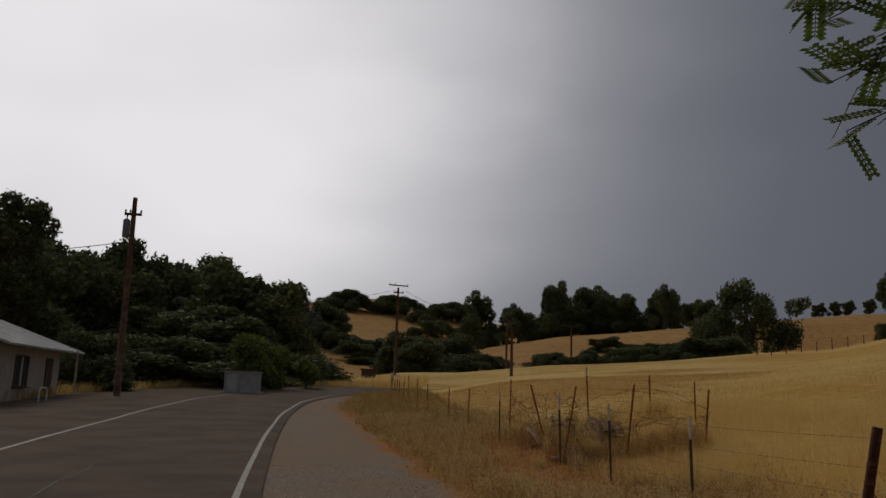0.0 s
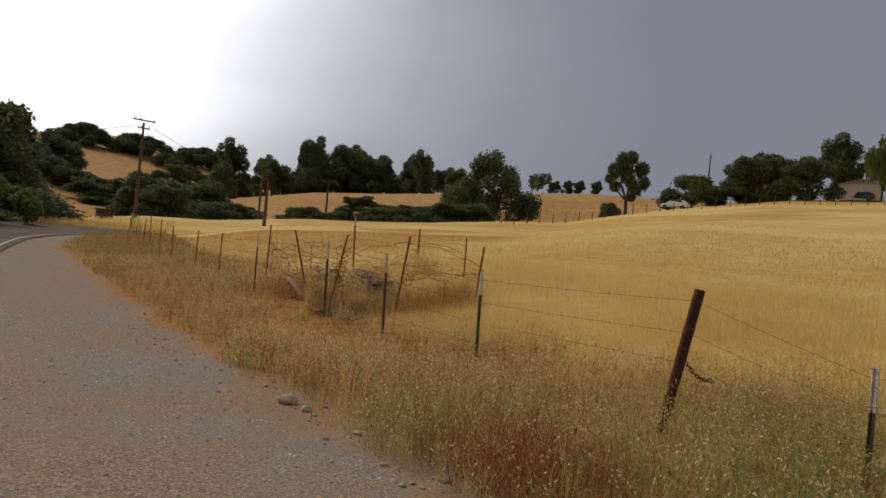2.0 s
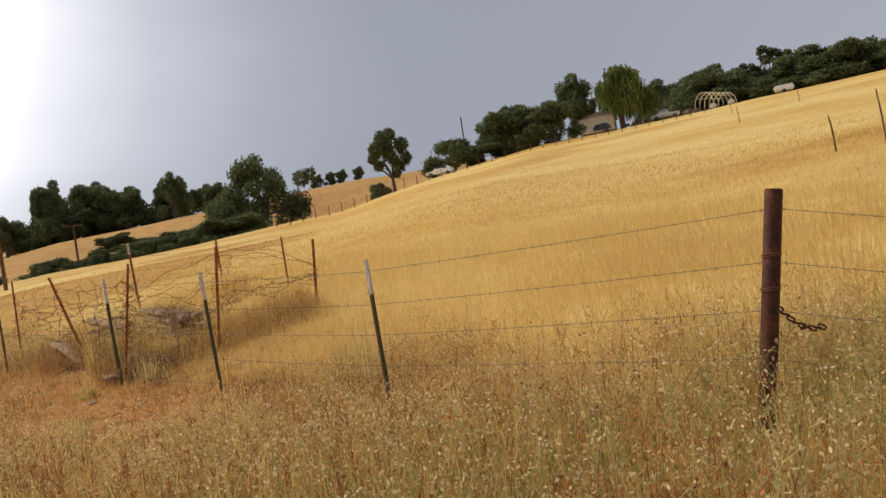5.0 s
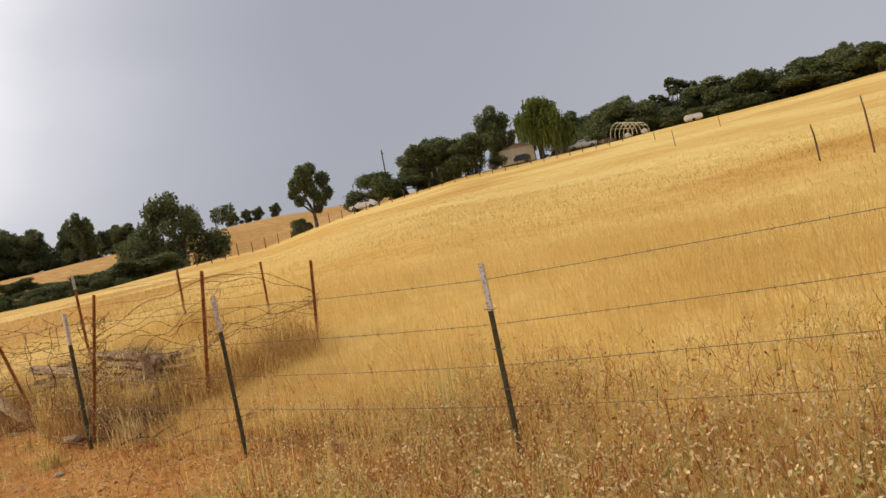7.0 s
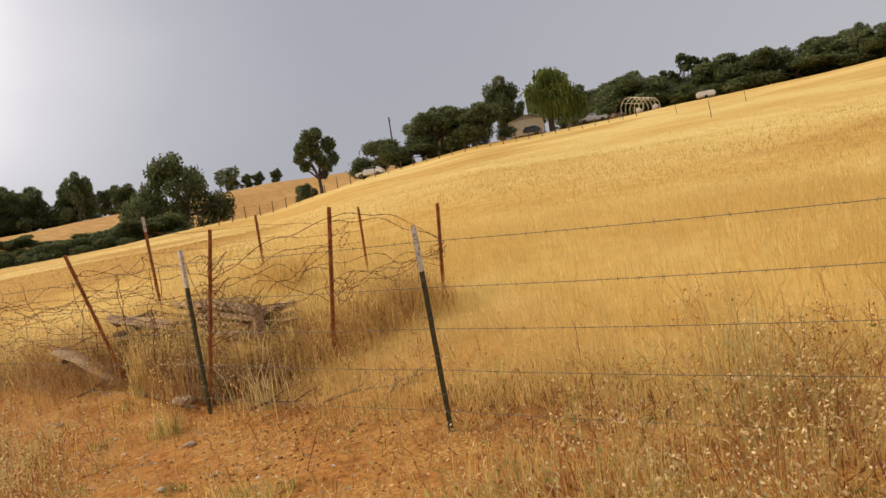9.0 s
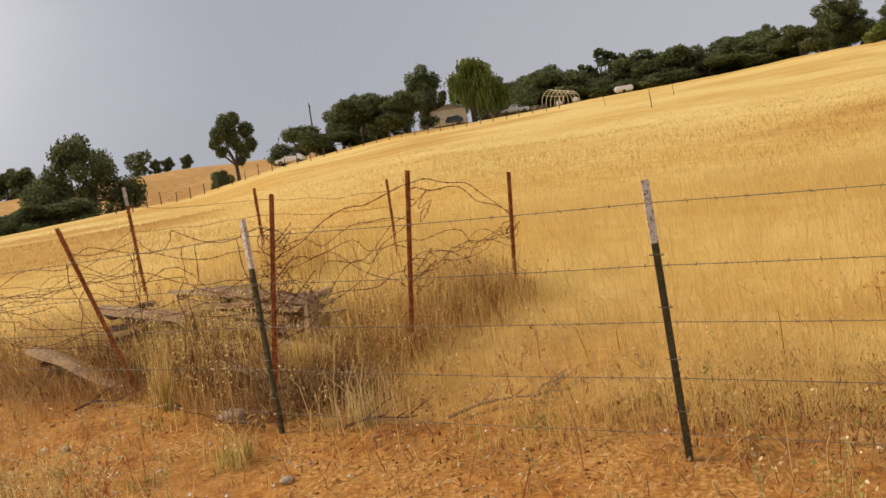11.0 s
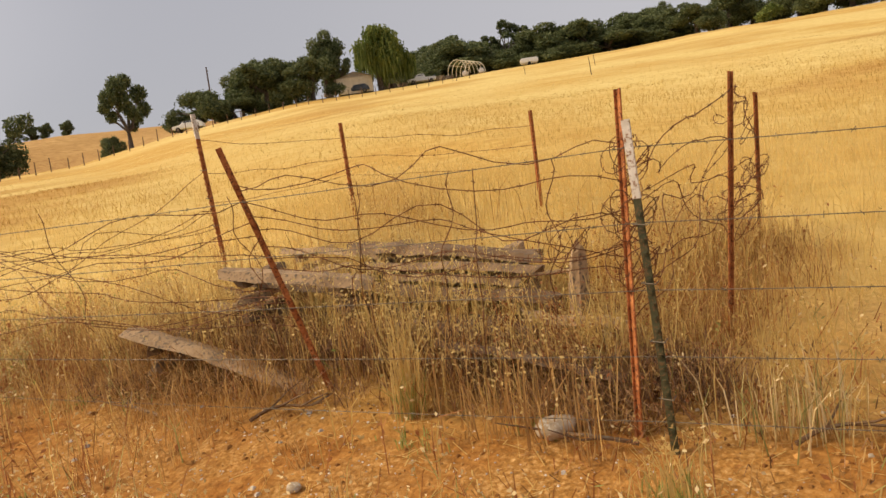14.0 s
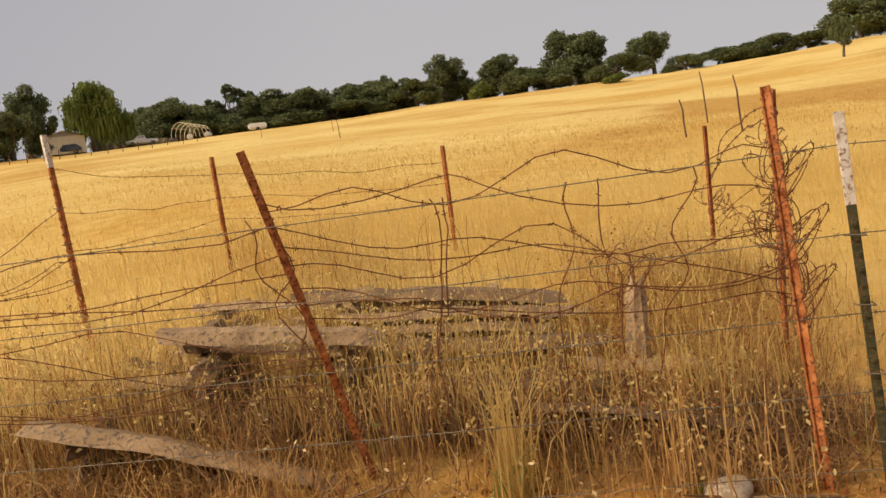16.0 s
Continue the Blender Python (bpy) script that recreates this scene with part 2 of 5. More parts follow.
LINE_Y, LINE_X = [-60, 0, 11.3, 15.9, 22.3, 31, 40, 47, 53, 58, 62], [12, -.2, -2.75, -3.75, -5.05, -6.6, -7.6, -7.5, -6.3, -3.0, 3.0]


def smooth(a, b, x):
    u = np.clip((np.asarray(x, float) - a) / (b - a), 0, 1)
    return u * u * (3 - 2 * u)


def wobble(x, y):
    """Soft unevenness out of a few crossed waves."""
    return (np.sin(x * .9 + 1.3 * np.sin(y * .37)) * np.cos(y * .8 + .7 * np.sin(x * .51)) + .5 * np.sin(x * 2.3 + y * 1.7) * np.cos(y * 2.9 - x * .6))


def height(x, y):
    x, y = np.asarray(x, float), np.asarray(y, float)
    dx, dy = x - CX, y - CY
    r = np.hypot(dx, dy) + 1e-6
    az = np.degrees(np.arctan2(dx, dy))
    e1, e2, e3, r1 = (np.interp(az, AZ, v) for v in (E1, E2, E3, R1))
    r2 = r1 + 130
    zr = np.interp(y, ZRY, ZRZ)
    zs = 1.3 + r1 * np.tan(np.radians(e1))
    zb = np.interp(np.minimum(y, 40), ZRY, ZRZ)
    near = zb + (zs - zb) * np.clip(r / r1, 0, 1) ** 1.12
    ang = np.where(r < 1.25 * r1, e1 - .35 * smooth(1, 1.25, r / r1),
                   np.where(r < r2, e1 - .35 + (e2 - e1 + .35) * smooth(1.25 * r1, r2, r),
                            np.where(r < 480, e2 + (e3 - e2) * smooth(r2, 480, r), e3 * np.exp(-np.maximum(r - 480, 0) / 900))))
    far = 1.3 + r * np.tan(np.radians(ang))
    field = np.where(r < r1, near, far)
    w = smooth(np.interp(y, GRAV_Y, GRAV_X) + .4, np.interp(y, GRAV_Y, GRAV_X) + 9, x)
    left = np.interp(y, LINE_Y, LINE_X) - 22
    w = np.maximum(w, 1 - smooth(left - 18, left, x))
    w = np.maximum(w, smooth(58, 85, r))
    z = zr + (field - zr) * w
    z = z + .12 * np.exp(-(((x - 3.1) / 1.6) ** 2 + ((y - 18.9) / 2.2) ** 2)) + .36 * np.exp(-(((x - 5.2) / 2.6) ** 2 + ((y - 21) / 3) ** 2))
    rough_w = smooth(np.interp(y, GRAV_Y, GRAV_X) - .3, np.interp(y, GRAV_Y, GRAV_X) + 1.2, x)
    return z + wobble(x, y) * (.003 + .022 * rough_w) * (1 - smooth(13, 28, r)) + wobble(x * .11, y * .13) * .16 * smooth(12, 60, r) * w


def tawny(x, y):
    """Where the slope's grass lies matted and brown, in drifts along the hill."""
    r = np.hypot(x - CX, y - CY)
    return smooth(.15, .75, wobble(x * .085 + 1.1, y * .14 + 2) + .35 * wobble(x * .31, y * .37)) * smooth(13, 19, r) * (1 - .6 * smooth(50, 90, r))


def g(x, y):
    return float(height(x, y))


def spot(az, d, eye=(0.3, 0.0)):
    """A place on the ground d metres from eye along a bearing."""
    x, y = eye[0] + d * math.sin(radians(az)), eye[1] + d * math.cos(radians(az))
    return x, y, g(x, y)


# ---- mesh helpers ----
def mesh_of(name, verts, faces):
    me = bpy.data.meshes.new(name)
    me.from_pydata([tuple(v) for v in verts], [], [tuple(f) for f in faces])
    me.update()
    return me


def part(name, bm, material, parent=None, label="", smooth_shade=False):
    """Links a bmesh or mesh as one object, under a thing or part where given."""
    if isinstance(bm, bmesh.types.BMesh):
        me = bpy.data.meshes.new(name)
        bm.to_mesh(me)
        bm.free()
    else:
        me = bm
    if smooth_shade:
        for p in me.polygons:
            p.use_smooth = True
    if not me.materials:
        me.materials.append(material)
    ob = new(name, me)
    if parent:
        ob.parent = parent
    if label:
        tagged(ob, label)
    return ob


def base(name, x, y, z, rz=0.0, label="", category="", group="", rx=0.0, ry=0.0):
    e = new(name)
    e.empty_display_size = .1
    e.matrix_basis = pose(x, y, z, rx, ry, rz)
    return tagged(e, label, category, group)


def box(bm, cx, cy, cz, sx, sy, sz, bevel=0.0, m=None):
    mm = Matrix.Translation((cx, cy, cz)) @ Matrix.Diagonal((sx, sy, sz, 1))
    vs = bmesh.ops.create_cube(bm, size=1, matrix=(m @ mm) if m else mm)["verts"]
    if bevel:
        es = list({e for v in vs for e in v.link_edges})
        bmesh.ops.bevel(bm, geom=es, offset=bevel, segments=2, affect="EDGES")


def boxed(*args, **kw):
    bm = bmesh.new()
    box(bm, *args, **kw)
    return bm


def tube_data(pts, radii, sides=6):
    """Vertices and faces of a tube along points."""
    pts = np.asarray(pts, float)
    n = len(pts)
    radii = np.broadcast_to(np.asarray(radii, float), (n,))
    tan = np.gradient(pts, axis=0)
    tan /= np.linalg.norm(tan, axis=1, keepdims=True) + 1e-9
    up = np.where(np.abs(tan[:, 2:3]) > .9, [[1.0, 0, 0]], [[0, 0, 1.0]])
    u = np.cross(tan, up)
    u /= np.linalg.norm(u, axis=1, keepdims=True) + 1e-9
    v = np.cross(tan, u)
    a = np.arange(sides) * 2 * np.pi / sides
    vs = (pts[:, None] + radii[:, None, None] * (np.cos(a)[None, :, None] * u[:, None] + np.sin(a)[None, :, None] * v[:, None])).reshape(-1, 3)
    fs = [(i * sides + j, i * sides + (j + 1) % sides, (i + 1) * sides + (j + 1) % sides, (i + 1) * sides + j) for i in range(n - 1) for j in range(sides)]
    fs.append(tuple(range(sides)))
    fs.append(tuple(range((n - 1) * sides, n * sides))[::-1])
    return vs, fs


def tubes(name, runs):
    V, F, o = [], [], 0
    for pts, rad, sides in runs:
        v, f = tube_data(pts, rad, sides)
        V.extend(v)
        F.extend([tuple(i + o for i in q) for q in f])
        o += len(v)
    return mesh_of(name, V, F)


def cards(name, quads, material):
    """One mesh of many loose four-cornered pieces (n, 4, 3)."""
    q = np.asarray(quads, np.float32)
    me = bpy.data.meshes.new(name)
    n = len(q)
    me.vertices.add(n * 4)
    me.vertices.foreach_set("co", q.reshape(-1))
    me.loops.add(n * 4)
    me.loops.foreach_set("vertex_index", np.arange(n * 4, dtype=np.int32))
    me.polygons.add(n)
    me.polygons.foreach_set("loop_start", np.arange(n, dtype=np.int32) * 4)
    me.polygons.foreach_set("loop_total", np.full(n, 4, np.int32))
    me.update(calc_edges=True)
    me.materials.append(material)
    return me


def blades(xy, hgt, width, lean=.35, zoff=0.0, z=None):
    """Tapered grass blades of two bent pieces standing on the ground."""
    n = len(xy)
    a = RNG.uniform(0, 2 * np.pi, n)
    side = np.stack([np.cos(a), np.sin(a), np.zeros(n)], 1)
    b = RNG.uniform(0, 2 * np.pi, n)
    tip = np.stack([np.cos(b), np.sin(b), np.zeros(n)], 1) * (lean * RNG.random(n) ** 1.3 * hgt)[:, None]
    zz = height(xy[:, 0], xy[:, 1]) if z is None else z
    root = np.stack([xy[:, 0], xy[:, 1], zz - .02 + zoff], 1)
    up = np.array([0, 0, 1.0])
    mid = root + tip * .35 + up * (hgt * .58)[:, None]
    top = root + tip + up * (hgt * (1 - .25 * lean))[:, None]
    w = np.broadcast_to(width, (n,))[:, None]
    q1 = np.stack([root - side * w * .5, root + side * w * .5, mid + side * w * .42, mid - side * w * .42], 1)
    q2 = np.stack([mid - side * w * .42, mid + side * w * .42, top + side * w * .12, top - side * w * .12], 1)
    return np.concatenate([q1, q2]), top


def flakes(centers, size, flat=0.0):
    """Loose leaf-like pieces turned every way."""
    n = len(centers)
    a = RNG.normal(size=(n, 3))
    a[:, 2] *= 1 - flat
    a /= np.linalg.norm(a, axis=1, keepdims=True)
    b = RNG.normal(size=(n, 3))
    b = np.cross(a, b)
    b /= np.linalg.norm(b, axis=1, keepdims=True)
    s = (np.broadcast_to(size, (n,)) * RNG.uniform(.6, 1.3, n))[:, None]
    c = np.asarray(centers)
    return np.stack([c - a * s, c - b * s * .55 + a * s * .1, c + a * s, c + b * s * .5 - a * s * .1], 1)


# ---- ground, road ----
def build_ground():
    radii = [.3 * 1.0165 ** k for k in range(566)]
    na = 400
    angs = np.arange(na) * 2 * np.pi / na
    rr, aa = np.meshgrid(radii, angs, indexing="ij")
    x, y = (CX + rr * np.sin(aa)).ravel(), (CY + rr * np.cos(aa)).ravel()
    z = height(x, y)
    V = np.concatenate([[[CX, CY, g(CX, CY)]], np.stack([x, y, z], 1)])
    F = [(0, 1 + (j + 1) % na, 1 + j) for j in range(na)]
    for i in range(len(radii) - 1):
        for j in range(na):
            a, b = 1 + i * na + j, 1 + i * na + (j + 1) % na
            F.append((a, b, b + na, a + na))
    me = mesh_of("ground", V, F)
    me.flip_normals()
    gx = np.interp(V[:, 1], GRAV_Y, GRAV_X) + .25 * wobble(V[:, 0] * 2, V[:, 1] * 2)
    fx = np.interp(V[:, 1], FENCE_Y, FENCE_X)
    rr = np.hypot(V[:, 0] - CX, V[:, 1] - CY)
    left = np.interp(V[:, 1], LINE_Y, LINE_X) - 17
    grav = (1 - smooth(-.25, .35, V[:, 0] - gx)) * smooth(-1, 1, V[:, 0] - left) * (1 - smooth(60, 66, V[:, 1])) * (1 - smooth(50, 70, rr))
    ry = 12.5 + .8 * wobble(V[:, 0], V[:, 1])
    dirt = (1 - smooth(-.2, 1.4, V[:, 0] - fx + .3 * wobble(V[:, 0] * 1.7, V[:, 1]))) * (1 - smooth(45, 60, rr)) * smooth(-60, -10, V[:, 1])
    dirt = np.maximum(dirt, .85 * np.exp(-(((V[:, 0] - 3.1) / 1.0) ** 2 + ((V[:, 1] - 18.7) / 1.8) ** 2)))
    dirt = np.maximum(dirt, .7 * np.exp(-(((V[:, 0] - 3.6) / 1.8) ** 2 + ((V[:, 1] - 15.6) / 1.4) ** 2)))
    grav = np.maximum(grav, .72 * (1 - smooth(10, 13, V[:, 1])) * (1 - smooth(.2, 1.6, V[:, 0] - gx)) * (V[:, 1] > -20) * (rr < 40))
    col = np.stack([grav, dirt, smooth(1.02, 1.25, rr / np.interp(np.degrees(np.arctan2(V[:, 0] - CX, V[:, 1] - CY)), AZ, R1)), tawny(V[:, 0], V[:, 1])], 1).astype(np.float32)
    at = me.color_attributes.new("zone", "FLOAT_COLOR", "POINT")
    at.data.foreach_set("color", col.ravel())
    ob = part("ground", me, ground_material(), smooth_shade=True)
    tagged(ob, "dry golden hillside with red dirt and gravel verge", "ground", kind="structure")


def strip(name, offs_a, offs_b, lift, material, y0, y1, step, label, cat, parent=None, wav=0.0, kind="structure"):
    """A band that follows the road between two offsets from its edge line."""
    ys = np.arange(y0, y1, step)
    cx = np.interp(ys, LINE_Y, LINE_X)
    k = np.ones(9) / 9
    cx = np.convolve(np.pad(cx, 4, mode="edge"), k, "valid")
    t = np.stack([np.gradient(cx, ys), np.ones(len(ys))], 1)
    t /= np.linalg.norm(t, axis=1, keepdims=True)
    nrm = np.stack([t[:, 1], -t[:, 0]], 1)
    cols = max(2, int(abs(offs_b - offs_a) / 1.0) + 1)
    V, F = [], []
    for i, yy in enumerate(ys):
        for j in range(cols):
            o = offs_a + (offs_b - offs_a) * j / (cols - 1) + (wav * math.sin(i * .9) + wav * .6 * math.sin(i * 2.1) if wav else 0)
            x, y = cx[i] + nrm[i, 0] * o, yy + nrm[i, 1] * o
            V.append((x, y, g(x, y) + lift))
    for i in range(len(ys) - 1):
        for j in range(cols - 1):
            a = i * cols + j
            F.append((a, a + 1, a + 1 + cols, a + cols))
    ob = part(name, mesh_of(name, V, F), material, parent)
    if not parent:
        tagged(ob, label, cat, kind=kind)
    return ob


build_ground()
road = strip("road", -11.5, .35, .03, M["asphalt"], -40, 61, .5, "worn grey asphalt country road with cracks", "road")
strip("edge_line", -.05, .05, .038, M["line"], -40, 60.5, .5, "", "", road)
strip("far_edge_line", -5.3, -5.18, .038, M["line"], -40, 50, .5, "", "", road)
strip("tar_seam", -2.75, -2.70, .036, M["seam"], -40, 48, .35, "", "", road, wav=.05)
strip("tar_seam", -3.35, -3.32, .036, M["seam"], 10, 40, .35, "", "", road, wav=.08)
strip("tar_seam", -7.3, -7.26, .036, M["seam"], 12, 46, .35, "", "", road, wav=.12)


# ---- trees ----
def crown_points(n, blobs, shell=.55):
    """Points scattered in the outer part of a set of balls (x, y, z, r)."""
    b = np.asarray(blobs, float)
    w = b[:, 3] ** 2
    k = RNG.choice(len(b), n, p=w / w.sum())
    d = RNG.normal(size=(n, 3))
    d /= np.linalg.norm(d, axis=1, keepdims=True)
    rad = b[k, 3] * (shell + (1 - shell) * RNG.random(n)) * (1 + .12 * RNG.normal(size=n))
    p = b[k, :3] + d * rad[:, None] * np.array([1, 1, .85])
    return p


def make_tree(name, h, spread, blobs, leaf, leafsize, leafmat, trunk_r, label, forks=5, category="tree", droop=False, trunk_h=.35):
    """A tapered trunk with limbs and a ragged crown; stands at the origin."""
    e = base(name, 0, 0, 0, 0, label, category)
    runs = []
    lean = RNG.normal(size=2) * .04 * h
    th = h * trunk_h
    runs.append((np.array([[0, 0, -.4], [lean[0] * .3, lean[1] * .3, th * .5], [lean[0], lean[1], th]]), [trunk_r * 1.25, trunk_r, trunk_r * .8], 8))
    for i in range(forks):
        bl = blobs[i % len(blobs)]
        end = np.array(bl[:3])
        st = np.array([lean[0], lean[1], th * .92])
        mid = st * .5 + end * .5 + RNG.normal(size=3) * .05 * h
        runs.append((np.array([st, mid, end]), [trunk_r * .6, trunk_r * .35, trunk_r * .12], 6))
        for k in range(2):
            e2 = end + RNG.normal(size=3) * bl[3] * .5
            runs.append((np.array([mid, (mid + e2) / 2 + RNG.normal(size=3) * .04 * h, e2]), [trunk_r * .28, trunk_r * .16, trunk_r * .06], 5))
    part("trunk", tubes("trunk", runs), M["bark"], e, smooth_shade=True)
    c = crown_points(leaf, blobs)
    q = flakes(c, leafsize)
    if droop:
        m = RNG.random(len(c)) < .5
        d = c[m]
        s = leafsize * .35
        dirs = RNG.uniform(0, 6.28, len(d))
        sx = np.stack([np.cos(dirs), np.sin(dirs), np.zeros(len(d))], 1) * s
        dn = np.stack([np.zeros(len(d)), np.zeros(len(d)), -RNG.uniform(.8, 2.4, len(d))], 1)
        q = np.concatenate([q, np.stack([d - sx, d + sx, d + sx * .3 + dn, d - sx * .3 + dn], 1)])
    part("crown", cards("crown", q, leafmat), leafmat, e)
    return e


def blobset(n, w, z0, z1, r0, r1, top=.6):
    """Clump centres filling an uneven dome."""
    out = []
    for i in range(n):
        t = RNG.random()
        z = z0 + (z1 - z0) * t
        reach = w * (1 - top * t ** 2) * math.sqrt(RNG.random())
        a = RNG.uniform(0, 6.283)
        out.append((reach * math.cos(a), reach * math.sin(a), z, RNG.uniform(r0, r1) * (1 - .25 * t)))
    return out


def put(proto, x, y, z, s=1.0, sz=None, rz=None, label="", group=""):
    m = pose(x, y, z, 0, 0, RNG.uniform(0, 360) if rz is None else rz) @ Matrix.Diagonal((s, s, sz or s, 1))
    o = copy_thing(proto, m)
    return tagged(o, label, group=group)


def reach(proto, nat, az, d, top, eye, ez, s, label="", sink=.3, made=False):
    """Stands a tree so that its top rises to a given elevation."""
    x, y, z = spot(az, d, eye)
    sz = (ez + d * math.tan(radians(top)) - z + sink) / nat
    if made:
        return first(proto, x, y, z - sink, s, sz)
    return put(proto, x, y, z - sink, s, sz, label=label)


def first(proto, x, y, z, s=1.0, sz=None, rz=0.0):
    proto.matrix_basis = pose(x, y, z, 0, 0, rz)
    proto.scale = (s, s, sz or s)
    return proto


# the broad oak beyond the field: wide, dark, lower boughs near the grass
OAK_X, OAK_Y, OAK_Z = spot(19.4, 152)
oak_bl = blobset(26, 7.2, 2.6, 9.6, 1.6, 2.7) + [(7.2, -1, 8.0, 1.4), (8.6, -1.5, 8.6, 1.0), (6.6, 0, 4.0, 2.0), (-6.2, 0, 4.0, 2.2), (0, 0, 10.6, 1.5)]
oak = make_tree("oak_tree", 11.5, 8, oak_bl, 22000, .23, M["oakleaf"], .42, "broad dark green oak standing alone on dry grass", 7)
reach(oak, 11.3, 19.4, 140, 8.0, (.3, 0), 1.42, 1.06, sink=1.5, made=True)

oak_b = make_tree("oak_tree", 10, 5, blobset(22, 3.7, 1.9, 8.6, 1.1, 2.0, .5), 13000, .21, M["oakleaf"], .3, "dark green oak on the dry hillside", 6)
oak_c = make_tree("oak_tree", 9, 6, blobset(16, 5.2, 1.8, 6.6, 1.5, 2.4, .6), 14000, .22, M["oakleaf"], .34, "low spreading dark oak in the woods", 6)
pine = make_tree("pine_tree", 16, 4, [(0.5 * math.sin(i * 2.1), .5 * math.cos(i * 1.7), 4 + i * 1.05, max(.7, 2.5 - i * .19) * (.75 + .5 * ((i * 37) % 10) / 10)) for i in range(12)] + [(1.6 * math.cos(i * 1.9), 1.6 * math.sin(i * 1.9), 5 + i * .9, .9) for i in range(9)], 8000, .19, M["greyleaf"], .24, "tall grey pine with an open ragged crown", 9, trunk_h=.6)
euca = make_tree("gum_tree", 17, 5, blobset(20, 4.2, 6.5, 15.5, .9, 1.7, .45), 8000, .22, M["oakleaf"], .3, "tall open-crowned dark tree behind the house", 11, trunk_h=.4)
pepper = make_tree("pepper_tree", 11, 5, blobset(18, 4.0, 4.6, 9.0, 1.6, 2.3, .6), 9000, .24, M["brightleaf"], .4, "bright green weeping pepper tree shading the house", 6, droop=True)
oak_g = make_tree("oak_tree", 8, 4, blobset(14, 3.2, 1.6, 6.4, 1.3, 2.0, .55), 9000, .2, M["brightleaf"], .26, "round leafy green tree in the hollow", 6)
shrub = make_tree("shrub", 2.6, 1.6, blobset(10, 1.3, .6, 1.9, .5, .9, .6), 1500, .16, M["brightleaf"], .07, "green shrub on the dry slope", 5, "bush", trunk_h=.2)

OAKT = (0.2, 2.05)
lone_bl = [(-1.0, 0, 7.9, 1.5), (.5, .3, 8.6, 1.1), (-2.6, 0, 6.5, 1.3), (2.3, -.2, 7.1, 1.25), (3.1, .2, 5.3, 1.1), (-.2, 0, 6.1, 1.3), (-2.2, .4, 4.5, .9), (1.5, 0, 4.2, 1.0), (.2, -.8, 4.9, .9), (-3.4, 0, 5.4, .8), (1.2, .6, 3.2, .7)]
lone_oak = make_tree("oak_tree", 9.6, 5, lone_bl, 9000, .2, M["oakleaf"], .3, "open-crowned oak alone on the dry hillside", 11, trunk_h=.3)
reach(lone_oak, 9.6, 29.2, 150, 9.1, OAKT, 1.25, 1.1, made=True)
tall = (1.55 + 150 * math.tan(radians(9.1)) - spot(29.2, 150, OAKT)[2]) / 9.3
x, y, z = spot(38.6, 168, OAKT)
first(oak_b, x, y, z - 2.5, 1.25, tall)
x, y, z = spot(28.0, 150, OAKT)
put(oak_c, x, y, z - .8, .46, .55, label="small dark oak beside a taller one")
reach(oak_c, 8.4, 33.6, 150, 7.8, OAKT, 1.25, 1.15, made=True)
reach(oak_c, 8.4, 35.8, 150, 7.3, OAKT, 1.25, .95, "low dark oak near the farm track")
for az, d, top, sc in [(37.9, 152, 8.6, 1.2), (40.9, 150, 8.6, 1.05), (42.4, 175, 9.6, 1.0), (36.7, 172, 8.0, 1.0), (39.3, 176, 8.2, 1.2)]:
    reach(oak_b, 10.2, az, d, top, OAKT, 1.25, sc, "dark green oak beside the farmhouse")
H0 = (-0.62, 13.8)
reach(pepper, 10.3, 49.1, 149, 11.1, H0, 1.3, 1.25, made=True)
reach(euca, 16.8, 46.3, 165, 10.5, H0, 1.3, .65, "dark tree rising behind the farmhouse")

# overlooked ridge behind the farm
for i in range(62):
    az = 50 + 18.5 * RNG.random() + (RNG.random() < .3) * 3
    d = RNG.uniform(185, 250)
    x, y, z = spot(az, d, H0)
    want = 1.3 + d * math.tan(radians(8.75 + .35 * math.sin(az * 1.3) + RNG.normal() * .15))
    s = RNG.uniform(1.3, 1.9)
    put(oak_c if i % 3 else oak_b, x, y, z - .5, s, max(.5, min(1.7, (want - z) / (8.4 if i % 3 else 10.4))), label="dark oak in the wood along the ridge", group="ridge wood")
for az, top, s in [(58.5, 10.2, 1.0), (59.6, 9.8, .9), (57.3, 9.4, .8), (69.1, 9.1, .7)]:
    x, y, z = spot(az, 200, H0)
    put(euca if az < 65 else oak_b, x, y, z - .5, s, (1.3 + 200 * math.tan(radians(top)) - z) / (16.0 if az < 65 else 10), label="taller open tree above the ridge wood", group="ridge wood")
E16 = (-0.74, 17.3)
